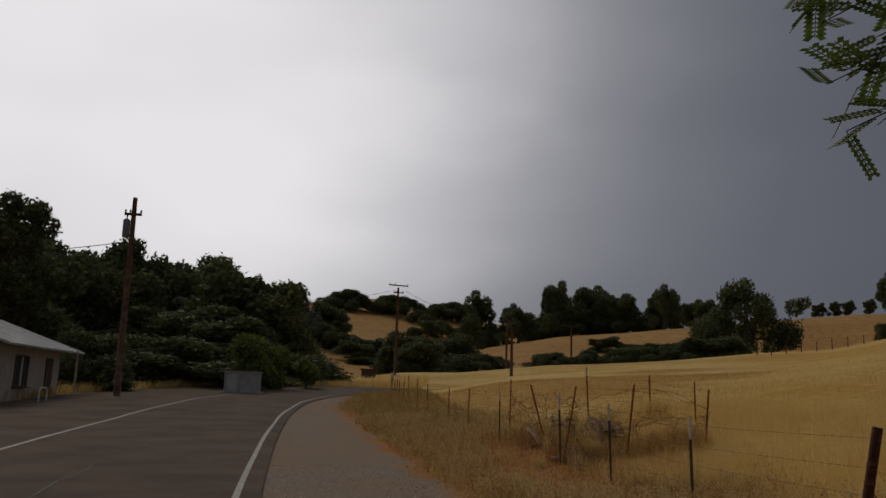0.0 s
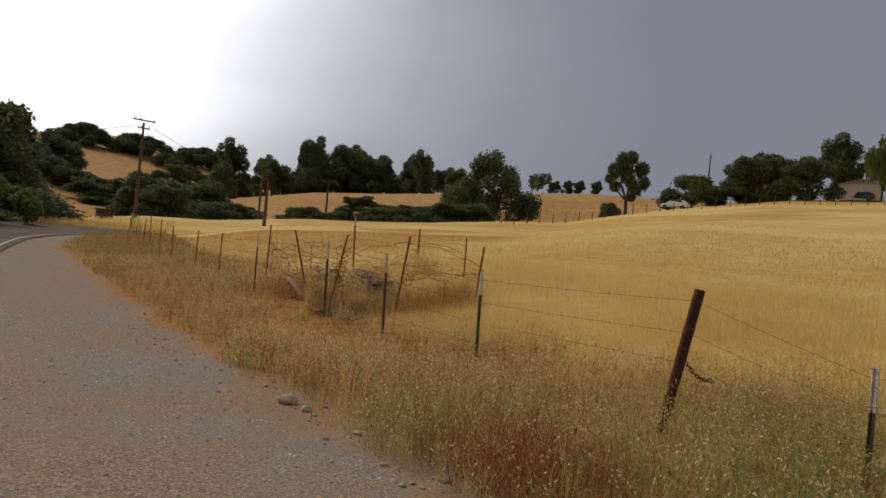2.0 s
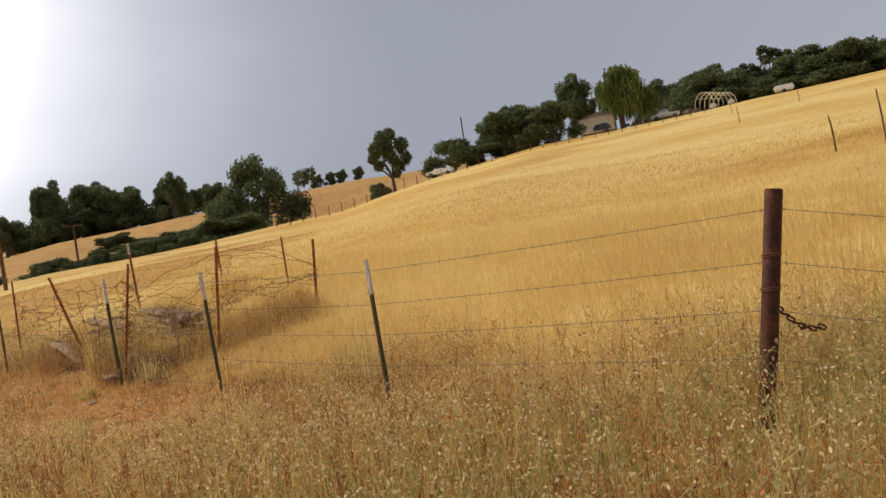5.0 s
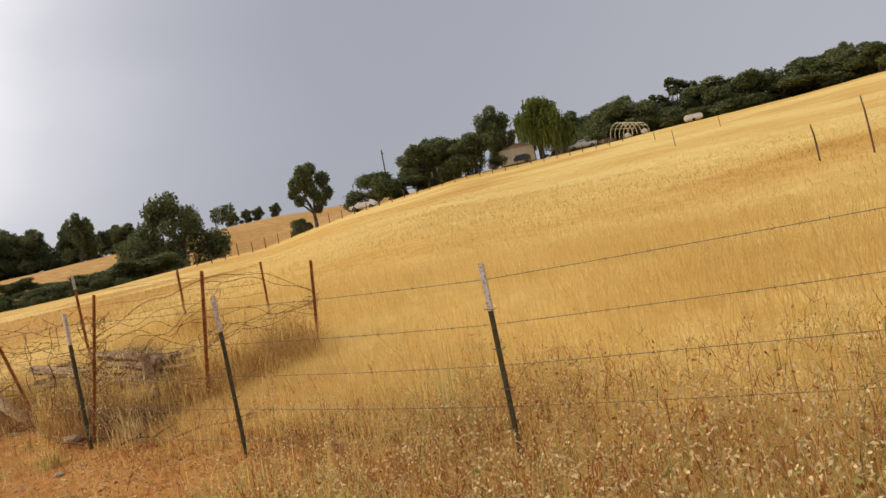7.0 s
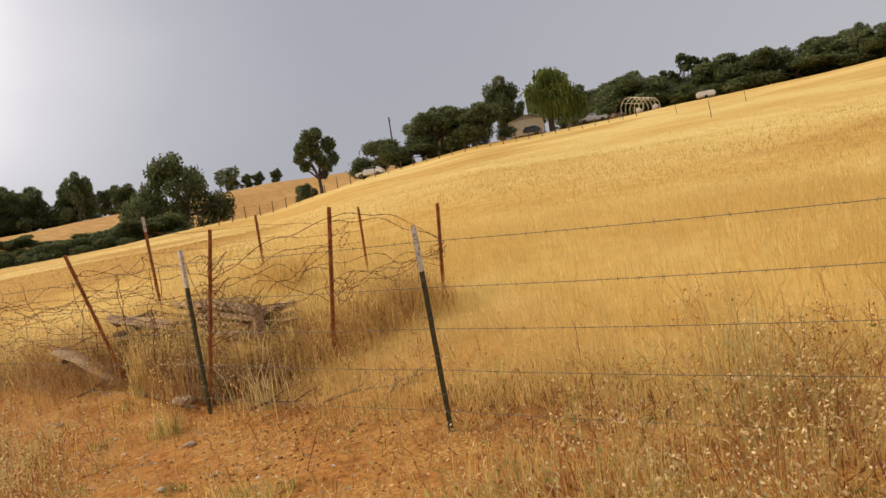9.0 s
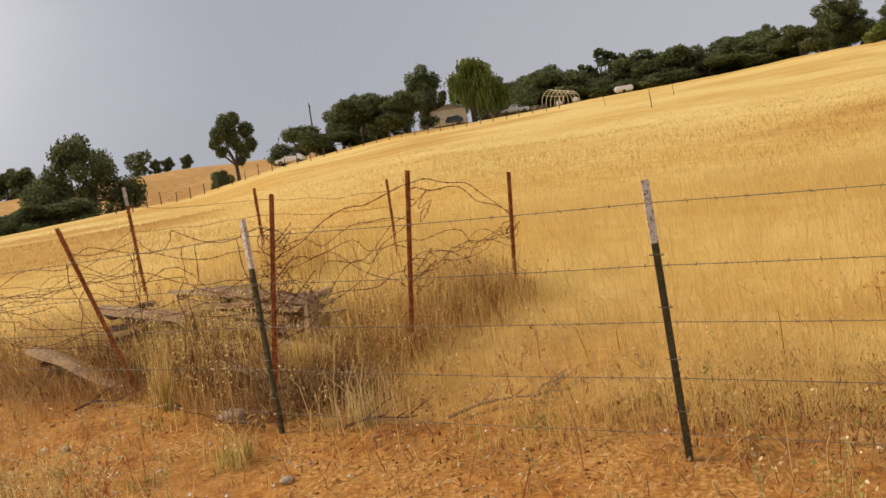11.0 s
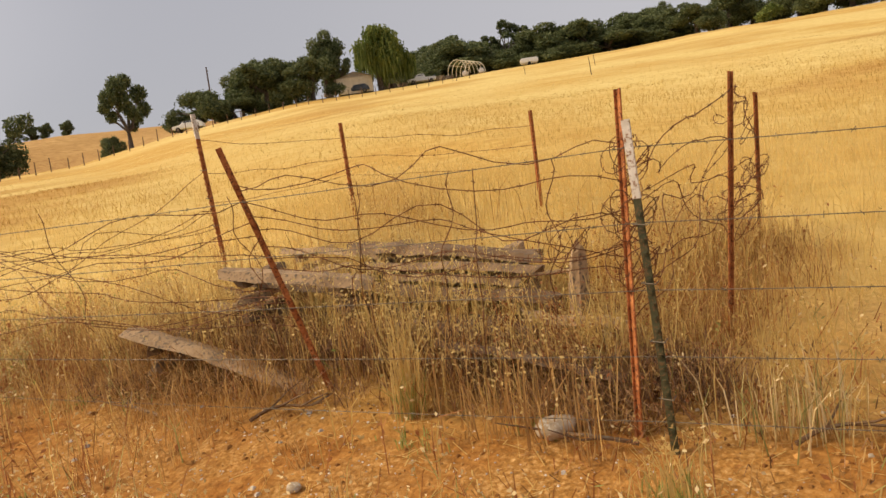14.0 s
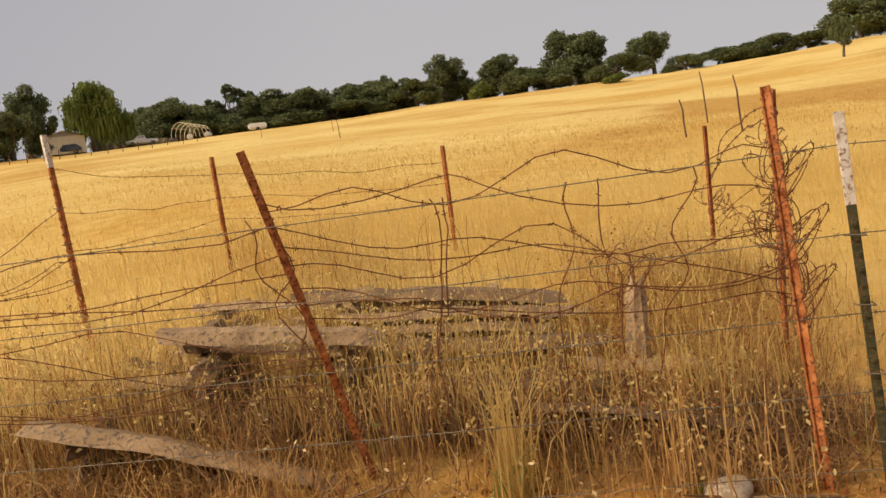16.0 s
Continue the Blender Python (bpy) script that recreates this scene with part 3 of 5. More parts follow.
for az, d, bottom, top, wid, p in [(70.5, 185, 6.9, 8.6, 1, oak_b), (72.2, 182, 6.9, 8.8, 1, oak_b), (74.3, 185, 6.8, 9.7, 1.2, oak_b), (75.6, 190, 6.8, 9.2, 1.2, oak_c), (76.8, 165, 6.6, 8.4, .8, shrub), (78.5, 182, 6.8, 9.4, 1.1, oak_b), (80, 180, 6.7, 9.3, 1.1, oak_c), (81.6, 176, 6.6, 9.0, 1.4, oak_c), (83.6, 186, 6.7, 10.0, 1.5, oak_b),
                                   (84.6, 190, 6.7, 9.6, 1.2, oak_b), (86.6, 172, 6.6, 9.1, 1.0, oak_c), (86.2, 150, 6.3, 7.4, .9, shrub), (88.9, 185, 6.8, 9.1, 1.2, oak_b), (91, 165, 6.5, 8.0, .7, oak_c), (93, 190, 6.7, 8.0, 1, oak_c), (94.6, 190, 6.6, 8.0, 1.1, oak_c), (96.3, 190, 6.5, 8.3, 1.1, oak_c), (98.7, 190, 6.4, 7.9, 1.1, oak_c), (101.6, 180, 6.3, 8.6, 1.4, oak_b), (104, 180, 6.3, 8.5, 1.4, oak_b), (83, 205, 6.7, 9.0, 1.2, oak_c), (77.5, 205, 6.7, 9.0, 1.2, oak_c), (73, 205, 6.7, 9.0, 1.2, oak_c)]:
    x, y, z = spot(az, d, E16)
    ht = 1.36 + d * math.tan(radians(top)) - z
    k = {oak_b: 10.3, oak_c: 8.4, shrub: 2.7}
    nat = k[p]
    put(p, x, y, z - .3, wid * (1.0 if p is not shrub else 2.6), ht / nat, label="round oak on the skyline of the dry hill" if p is not shrub else "bright green young tree on the dry hill", group="skyline oaks" if p is not shrub else "")
x, y, z = spot(100.5, 92, E16)
put(lone_oak, x, y, z - .2, .4, .36, label="thin young tree alone on the grass slope")
first(shrub, *spot(-11.0, 58), .85, .95)

# the wooded slope beyond the road
for i in range(185):
    az = RNG.uniform(-37, -9.5)
    d = RNG.uniform(62, 150)
    top = np.interp(az, [-37, -31, -28, -26, -23, -19, -15, -11, -9], [8.3, 7.6, 7.2, 6.6, 7.35, 7.1, 6.9, 6.1, 5.3])
    low = d < 78
    if az > -14:
        d = RNG.uniform(190, 235)
        low = False
    x, y, z = spot(az, d)
    t = (top - RNG.random() ** 2 * 1.6) if not low else RNG.uniform(3.5, 5.5)
    ht = 1.42 + d * math.tan(radians(t)) - z
    isp = (RNG.random() < .38) and not low
    s = RNG.uniform(.9, 1.3)
    put(pine if isp else (oak_c if RNG.random() < .6 else oak_b), x, y, z - .4, s * (.8 if isp else 1.05), ht / (18.0 if isp else 10.0), label="dark tree in the wood across the road", group="roadside wood")
for az, d, top in [(-29.5, 62, 11.3), (-31.5, 60, 10.3), (-30.6, 66, 10.0)]:
    x, y, z = spot(az, d)
    put(euca, x, y, z - .5, .8, (1.42 + d * math.tan(radians(top)) - z) / 15.2, label="tall open gum tree above the wood")
for az, top in [(-22.7, 8.7), (-19.4, 8.5), (-14.8, 8.3), (-17, 7.9), (-21, 8.3)]:
    x, y, z = spot(az, 105)
    put(pine, x, y, z - .5, .8, (1.42 + 105 * math.tan(radians(top)) - z) / 16.8, label="tall grey pine above the wood")
first(pine, *spot(-15.6, 100), .8, .75)
first(euca, *spot(-34.5, 66), .8, .7)
# round green tree behind the concrete box
reach(oak_g, 8.0, -14.3, 56, 4.5, (.3, 0), 1.42, .62, "round green tree behind the concrete box", .8, made=True)
x, y, z = spot(-25.2, 52)
put(oak_c, x, y, z - .5, .55, .6, label="dark bushy tree beside the pole")

# trees in the hollow straight ahead and on the far ridge
for i in range(75):
    az = RNG.uniform(-9.5, 17.5)
    x, y, z = spot(az, RNG.uniform(112, 175) if az > -5 else RNG.uniform(165, 200))
    d = math.hypot(x, y)
    if az > 4 and i % 5 < 3:
        continue
    top = np.interp(az, [-10, -6, 0, 3, 5, 8, 18], [4.4, 3.3, 4.2, 4.1, 3.6, 2.7, 2.6]) - RNG.random() * .7
    ht = max(3.0, 1.42 + d * math.tan(radians(top)) - z)
    put(oak_g if i % 3 == 0 else oak_c if i % 3 == 1 else oak_b, x, y, z - .5, RNG.uniform(.75, 1.1), ht / 9.8, label="dark oak in the hollow beyond the field", group="hollow trees")
for i in range(50):
    az = RNG.uniform(-1, 17.5)
    x, y, z = spot(az, RNG.uniform(235, 285))
    d = math.hypot(x, y)
    top = np.interp(az, [-1, 2, 4.5, 6, 7, 9, 12, 15.5, 18], [5.6, 5.7, 5.9, 6.3, 6.9, 6.5, 6.8, 6.3, 6.1]) + RNG.normal() * .45
    put(oak_b if i % 3 else oak_c, x, y, z - .8, RNG.uniform(.75, 1.3), (1.42 + d * math.tan(radians(top)) - z) / 10.2, label="dark oak on the far ridge", group="far ridge oaks")
for az, d, s in [(-9.0, 400, 1.6), (-8.4, 402, 1.8), (-7.8, 398, 1.5), (-5.6, 400, 1.6), (-4.9, 398, 1.7), (-4.2, 402, 1.5), (-2.0, 420, 1.4), (-.9, 430, 1.8), (-.3, 430, 1.9), (-2.6, 330, 1.3), (-3.2, 380, 1.2), (-1.6, 340, 1.2)]:
    x, y, z = spot(az, d)
    put(oak_c, x, y, z - .8, s, s * .95, label="dark oak clump high on the bare hill", group="hill oaks")
for az in (24.8, 25.6, 26.8, 23.9):
    x, y, z = spot(az, 290)
    put(oak_b, x, y, z - .3, .5, .42, label="small tree on the far skyline", group="skyline trees")
for az in (9.0, 11.2, 11.9, 12.8, 13.5, 14.3, 15.5, 6.6, 5.8):
    x, y, z = spot(az, 118)
    put(oak_c, x, y, z - .8, .5, .5, label="scrubby green oak in the hollow", group="hollow trees")


# ---- poles and cables ----
def utility_pole(h, arms, transformer, label):
    e = base("utility_pole", 0, 0, 0, 0, label, "utility pole", "utility poles")
    part("pole", tubes("pole", [([(0, 0, -.5), (0, 0, h * .5), (0, 0, h)], [.17, .15, .11], 10)]), M["pole"], e, smooth_shade=True)
    for az, half in arms:
        part("crossarm", boxed(0, -.12, az, half * 2, .1, .13, .015), M["pole"], e)
        for s in (-.9, -.35, .9):
            part("insulator", tubes("insulator", [([(s * half, -.12, az + .06), (s * half, -.12, az + .14), (s * half, -.12, az + .24)], [.03, .055, .03], 8)]), M["galv"], e)
    if transformer:
        t = part("transformer", tubes("transformer", [([(-.31, 0, h - 2.1), (-.31, 0, h - 2.05), (-.31, 0, h - 1.2), (-.31, 0, h - 1.15)], [.15, .18, .18, .13], 12)]), M["metal"], e)
        part("bushing", tubes("bushing", [([(-.31, 0, h - 1.15), (-.31, 0, h - .85)], [.04, .03], 6)]), M["galv"], t)
    return e


POLES = {}


def stand_pole(key, x, y, z, h, arms, transformer, rz, label, ry=0.0):
    e = utility_pole(h, arms, transformer, label)
    e.matrix_basis = pose(x, y, z, 0, ry, rz)
    POLES[key] = (x, y, z + h)


x, y, z = spot(-23.3, 43)
stand_pole("left", x, y, z, 1.42 + 43 * math.tan(radians(12.3)) - z, [(9.2, .42)], True, 10, "tall brown wooden utility pole with a grey transformer", -.5)
stand_pole("mid", -7.1, 88, g(-7.1, 88), 12.8 - g(-7.1, 88), [(9.9, 1.15), (9.1, .6)], False, 25, "tall brown wooden utility pole with a crossarm")
x, y, z = spot(4.6, 108)
stand_pole("a", 6.2, 108.3, g(6.2, 108.3), 11.2 - g(6.2, 108.3) + .1, [(11.1 - g(6.2, 108.3), 1.2)], False, 0, "wooden utility pole with a crossarm in the hollow")
x, y, z = spot(7.7, 118)
stand_pole("b", x, y, z, 1.42 + 118 * math.tan(radians(5.0)) - z, [(1.3 + 118 * math.tan(radians(5.0)) - z, 1.2)], False, 0, "wooden utility pole with a crossarm in the hollow")
x, y, z = spot(3.5, 75)
stand_pole("c", x, y, z, 1.42 + 75 * math.tan(radians(4.4)) - z, [], False, 0, "plain grey wooden pole at the field edge")
stand_pole("farm", 90.3, 132.7, g(90.3, 132.7), 26.6 - g(90.3, 132.7), [(25.9 - g(90.3, 132.7), .5)], False, 40, "wooden utility pole beside the farm oaks")


def cable(p, q, sag, r=.018, label="thin dark overhead cable between poles"):
    t = np.linspace(0, 1, 24)[:, None]
    pts = np.array(p) * (1 - t) + np.array(q) * t
    pts[:, 2] -= sag * 4 * (t * (1 - t))[:, 0]
    ob = part("overhead_cable", tubes("overhead_cable", [(pts, r, 4)]), M["tyre"])
    tagged(ob, label, "cable", "overhead cables")


pl, pm = POLES["left"], POLES["mid"]
cable((pl[0] - .1, pl[1], pl[2] - 2.3), (-40, 30, 5.8), .8, .02)
cable((pl[0] - .1, pl[1], pl[2] - 2.5), (-26, 60, 6), .5, .015)
cable((pm[0] + .9, pm[1], pm[2] - .4), (POLES["a"][0], POLES["a"][1], POLES["a"][2]), 1.0, .02)
cable((pm[0] - .9, pm[1], pm[2] - .4), (-42, 130, 14), 1.0, .02)


# ---- buildings ----
def window(parent, m, w, h, n=2):
    f = bmesh.new()
    for s in (-1, 1):
        box(f, s * (w / 2), 0, 0, .07, .08, h + .14, .01, m)
        box(f, 0, 0, s * (h / 2 + .035), w, .08, .07, .01, m)
    win = part("window", f, M["trim"], parent)
    for i in range(n):
        part("pane", boxed(-w / 2 + (i + .5) * w / n, .02, 0, w / n - .05, .015, h, m=m), M["glass"], win)
    part("mullion", boxed(0, -.01, 0, .05, .06, h, m=m), M["carwhite"], win)
    part("sill", boxed(0, -.05, -h / 2 - .09, w + .2, .16, .05, .01, m=m), M["trim"], win)


def house_left():
    x, y, z = spot(-30.6, 37)
    e = base("roadside_house", x, y, z, 10, "small pale single-storey house with a grey metal roof", "house")
    L, D, H = 8.2, 7.0, 2.55
    # local y runs along the long front, x is towards the road
    wall = boxed(-D / 2, L / 2, H / 2 - .1, D, L, H + .2, .02)
    part("wall", wall, M["wall2"], e)
    pts = [(-D - .0, H), (0, H), (-D / 2, H + 1.25)]
    for yy in (.06, L - .06):
        gb = bmesh.new()
        f = gb.faces.new([gb.verts.new((px, yy, pz)) for px, pz in pts])
        bmesh.ops.solidify(gb, geom=[f], thickness=.1)
        part("gable", gb, M["wall2"], e)
    for s in (0, 1):
        x0, x1 = (-D / 2, .75) if s == 0 else (-D / 2, -D - .75)
        z0, z1 = H + 1.33, H + 1.33 - 1.25 * (abs(x1 + D / 2)) / (D / 2)
        r = bmesh.new()
        v = [r.verts.new(p) for p in [(x0, -.7, z0), (x1, -.7, z1), (x1, L + 1.4, z1), (x0, L + 1.4, z0), (x0, -.7, z0 + .09), (x1, -.7, z1 + .09), (x1, L + 1.4, z1 + .09), (x0, L + 1.4, z0 + .09)]]
        for f in [(0, 1, 2, 3), (4, 7, 6, 5), (0, 4, 5, 1), (1, 5, 6, 2), (2, 6, 7, 3), (3, 7, 4, 0)]:
            r.faces.new([v[i] for i in f])
        bmesh.ops.recalc_face_normals(r, faces=r.faces)
        rf = part("roof", r, M["roof"], e)
        for k in range(12):
            yy = -.6 + k * (L + 1.9) / 11
            vs, fs = tube_data([(x0, yy, z0 + .1), (x1, yy, z1 + .1)], .018, 4)
            part("roof_seam", mesh_of("roof_seam", vs, fs), M["roof"], rf)
    part("corner_board", boxed(.02, .05, H / 2, .06, .16, H), M["trim"], e)
    window(e, pose(.02, 3.0, 1.35, 0, 0, 90), 1.5, 1.25)
    part("door", boxed(.02, 6.6, 1.02, .06, .95, 2.04, .01), M["trim"], e, "dark brown door")
    part("porch_post", boxed(.55, L + .9, H / 2 - .1, .1, .1, H + .3, .01), M["wall2"], e)
    part("porch_slab", boxed(.5, L - .6, -.02, 1.6, 3.4, .16, .02), M["conc"], e)
    part("foundation", boxed(-D / 2, L / 2, -.05, D + .08, L + .08, .3), M["conc"], e)
    c = base("porch_canopy", x + .5, y - 3.1, g(x + .5, y - 3.1), 10, "small flat-roofed shelter beside the house", "canopy")
    part("canopy_roof", boxed(-1.2, 0, 1.95, 3.2, 2.2, .16, .02), M["roof"], c)
    for px in (-2.6, .25):
        for py in (-.9, .9):
            part("canopy_post", boxed(px, py, .9, .09, .09, 2.0, .01), M["wall2"], c)
    b = base("metal_frame", x + 1.2, y + 1.5, g(x + 1.2, y + 1.5), 10, "low white bent pipe rack by the house wall", "rack")
    part("rail", tubes("rail", [([(0, 0, 0), (0, 0, .5), (0, .15, .62), (0, .8, .62), (0, .95, .5), (0, .95, 0)], .03, 6)]), M["carwhite"], b)


house_left()


def concrete_box():
    x, y, z = spot(-15.3, 50)
    e = base("concrete_box", x, y, z, 15, "grey weathered concrete utility box by the road bend", "utility box")
    part("body", boxed(0, 0, .6, 2.15, 1.5, 1.25, .03), M["conc"], e)
    part("lid", boxed(0, 0, 1.25, 2.25, 1.6, .08, .02), M["conc"], e)
    part("base_slab", boxed(0, 0, .02, 2.5, 1.9, .12, .02), M["conc"], e)
    part("panel", boxed(-.6, -.765, .6, .55, .03, .95, .008), M["roof"], e, "paler panel on the front")


concrete_box()
x, y, z = -9.8, 86.4, g(-9.8, 86.4)
sh = base("field_shed", x, y, z, 12, "tiny dark brown animal shed on dry grass", "shed")
part("wall", boxed(0, 0, .45, 1.5, 1.2, .9, .02), M["trim"], sh)
part("roof", boxed(0, 0, .95, 1.8, 1.5, .1, .02), M["pole"], sh)


def farmhouse():
    x, y, z = spot(47.3, 152, H0)
    e = base("farmhouse", x, y, z - .2, 42, "cream stucco farmhouse half hidden by trees", "house")
    L, D, H = 9.0, 6.5, 2.9
    part("wall", boxed(0, 0, H / 2, L, D, H, .02), M["stucco"], e)
    for s in (-1, 1):
        gb = bmesh.new()
        f = gb.faces.new([gb.verts.new(p) for p in [(s * L / 2 * .98, -D / 2, H), (s * L / 2 * .98, D / 2, H), (s * L / 2 * .98, 0, H + .9)]])
        bmesh.ops.solidify(gb, geom=[f], thickness=.1)
        part("gable", gb, M["stucco"], e)
    for s in (-1, 1):
        r = bmesh.new()
        v = [r.verts.new(p) for p in [(-L / 2 - .4, 0, H + .92), (L / 2 + .4, 0, H + .92), (L / 2 + .4, s * (D / 2 + .4), H - .15), (-L / 2 - .4, s * (D / 2 + .4), H - .15)]]
        f = r.faces.new(v)
        bmesh.ops.solidify(r, geom=[f], thickness=.12)
        part("roof", r, M["scrap"], e)
    for px in (-2.4, 1.8):
        window(e, pose(px, -D / 2 - .02, 1.5), 1.2, 1.1)
    part("door", boxed(-.3, -D / 2 - .02, 1.0, .9, .06, 2.0), M["trim"], e)


farmhouse()


def vehicle(name, x, y, z, rz, paint, label, pickup=True):
    e = base(name, x, y, z, rz, label, "pickup truck" if pickup else "car")
    L, W = 5.4, 1.9
    prof = [(-2.7, .5), (-2.7, .98), (-1.45, 1.08), (-.75, 1.72), (.45, 1.78), (.72, 1.1), (2.65, 1.08), (2.7, .5)] if pickup else [(-2.4, .5), (-2.4, .95), (-1.3, 1.05), (-.5, 1.6), (1.6, 1.62), (2.3, 1.05), (2.35, .5)]
    b = bmesh.new()
    a = [b.verts.new((px, -W / 2 * (1 if pz < 1.2 else .86), pz)) for px, pz in prof]
    c = [b.verts.new((px, W / 2 * (1 if pz < 1.2 else .86), pz)) for px, pz in prof]
    b.faces.new(a)
    b.faces.new(c[::-1])
    for i in range(len(prof)):
        j = (i + 1) % len(prof)
        b.faces.new([a[j], a[i], c[i], c[j]])
    bmesh.ops.recalc_face_normals(b, faces=b.faces)
    bmesh.ops.bevel(b, geom=list(b.edges), offset=.05, segments=2, affect="EDGES")
    body = part("body", b, paint, e)
    for s in (-1, 1):
        part("side_window", boxed(-.2 if pickup else .4, s * (W / 2 * .9), 1.4, 1.2 if pickup else 1.9, .05, .36, .02), M["glass"], body)
        for wx in (-1.7, 1.75) if pickup else (-1.5, 1.5):
            w = part("wheel", tubes("wheel", [([(wx, s * (W / 2 - .18), .38), (wx, s * (W / 2 - .16), .38), (wx, s * (W / 2 + .0), .38), (wx, s * (W / 2 + .03), .38)], [.3, .38, .38, .3], 16)]), M["tyre"], e)
            part("rim", tubes("rim", [([(wx, s * (W / 2 + .03), .38), (wx, s * (W / 2 + .04), .38)], [.22, .2], 12)]), M["galv"], w)
    part("windscreen", boxed(-1.08, 0, 1.42, .06, 1.5, .6, m=Matrix.Translation((-1.08, 0, 1.42)) @ pose(0, 0, 0, 0, 45, 0) @ Matrix.Translation((1.08, 0, -1.42))), M["glass"], body)
    if pickup:
        part("bed", boxed(1.7, 0, 1.06, 1.7, 1.5, .1), M["tyre"], body)
    part("bumper", boxed(-2.72, 0, .55, .12, 1.8, .2, .03), M["galv"], e)


def brow(az, more=0.0):
    """A place on the brow of the hill, as seen from the verge."""
    return spot(az, float(np.interp(az, AZ, R1)) + more, H0)


x, y, z = brow(52.0, -4)
vehicle("pickup_truck", x, y, z, -47, M["carwhite"], "white pickup truck parked on the farm yard")
x, y, z = brow(47.4, -3)
vehicle("parked_car", x, y, z, -60, M["cardark"], "dark blue car parked before the farmhouse", False)
x, y, z = brow(35.6)
vehicle("parked_car", x, y, z, -50, M["carwhite"], "pale old car under the farm oaks", False)


def hoop_house():
    x, y, z = brow(55.3, 3)
    e = base("hoop_house_frame", x, y, z - .1, 5, "bare pale pipe frame of a hoop greenhouse", "greenhouse frame")
    a = np.linspace(0, np.pi, 16)
    for i in range(6):
        part("hoop", tubes("hoop", [(np.stack([np.full(16, -4 + i * 1.6), -2.1 * np.cos(a), .2 + 2.9 * np.sin(a) ** .8], 1), .07, 6)]), M["pvc"], e)
    for yy, zz in ((0, 3.1), (-1.5, 2.25), (1.5, 2.25)):
        part("ridge_pipe", tubes("ridge_pipe", [([(-4, yy, zz), (4, yy, zz)], .06, 6)]), M["pvc"], e)
    for i, s in enumerate((-1, 1)):
        t = base("water_tank", x + 1.5 * s, y - 1.5 - s, g(x + 1.5 * s, y - 1.5 - s), 30, "long low white tank beside the hoop frame", "tank")
        part("body", boxed(0, 0, .5, 2.2, 1.1, .9, .2), M["carwhite"], t)


hoop_house()
x, y, z = brow(59.7)
t = base("white_trailer", x, y, z, -55, "white rounded trailer at the edge of the field", "trailer")
part("body", boxed(0, 0, .85, 3.6, 1.8, 1.1, .25), M["carwhite"], t)
part("wheel", tubes("wheel", [([(0, -.95, .3), (0, .95, .3)], .3, 12)]), M["tyre"], t)
for az, d, s in [(49.9, 0, 1.2), (50.7, 1, 1.0), (53.3, 0, 1.3), (54.0, 2, .9), (45.2, 0, 1.0)]:
    x, y, z = brow(az, d)
    bm = bmesh.new()
    for k in range(9):
        box(bm, RNG.normal() * s * .7, RNG.normal() * s * .5, .25 + RNG.random() * .5, RNG.uniform(.3, 1.2), RNG.uniform(.3, .8), RNG.uniform(.2, .8), .02, pose(0, 0, 0, RNG.uniform(-12, 12), RNG.uniform(-12, 12), RNG.uniform(0, 90)))
    tagged(part("farm_clutter", bm, M["scrap"]), "heap of brown farm scrap in the yard", "scrap heap").matrix_basis = pose(x, y, z - .1)


L2_BASE = (2.3, 18.72)
# the stack, by ends, width, thickness and roll
BOARDS = [((3.36, 19.40, 1.00), (3.62, 18.05, .82), .20, .045, 6), ((3.42, 19.30, .925), (3.64, 18.15, .775), .17, .04, -5), ((3.30, 19.22, .87), (3.53, 17.98, .745), .19, .045, -4), ((3.28, 19.05, .80), (3.47, 18.10, .675), .16, .035, 7),
          ((3.13, 19.05, .735), (3.37, 17.80, .585), .18, .045, 5), ((2.55, 19.85, .98), (2.93, 18.85, .79), .20, .05, 8), ((2.75, 19.9, .86), (3.05, 19.0, .70), .17, .04, -6), ((2.86, 18.85, .53), (3.06, 17.82, .46), .18, .045, 6),
          ((2.04, 20.25, .70), (2.35, 18.72, .24), .30, .06, -14), ((3.18, 17.95, .54), (3.30, 17.32, .43), .17, .04, 0), ((3.62, 19.70, .97), (3.88, 18.20, .80), .2, .045, 3), ((3.48, 20.30, 1.0), (3.70, 19.05, .86), .18, .04, -3),
          ((2.72, 20.25, .72), (2.95, 19.05, .55), .17, .045, -5), ((2.58, 19.65, .53), (2.82, 18.45, .36), .19, .045, 6), ((3.0, 19.0, .62), (3.2, 18.0, .49), .15, .04, -9)]
ROCKS = [(2.35, 17.3, .085), (1.06, 9.6, .08), (1.2, 9.3, .05), (1.5, 8.4, .035), (1.85, 7.1, .035), (2.15, 6.0, .04), (2.3, 5.7, .03), (1.9, 16.0, .035), (1.4, 15.2, .03), (.9, 17.2, .03), (1.5, 18.2, .035), (2.95, 17.1, .05)]
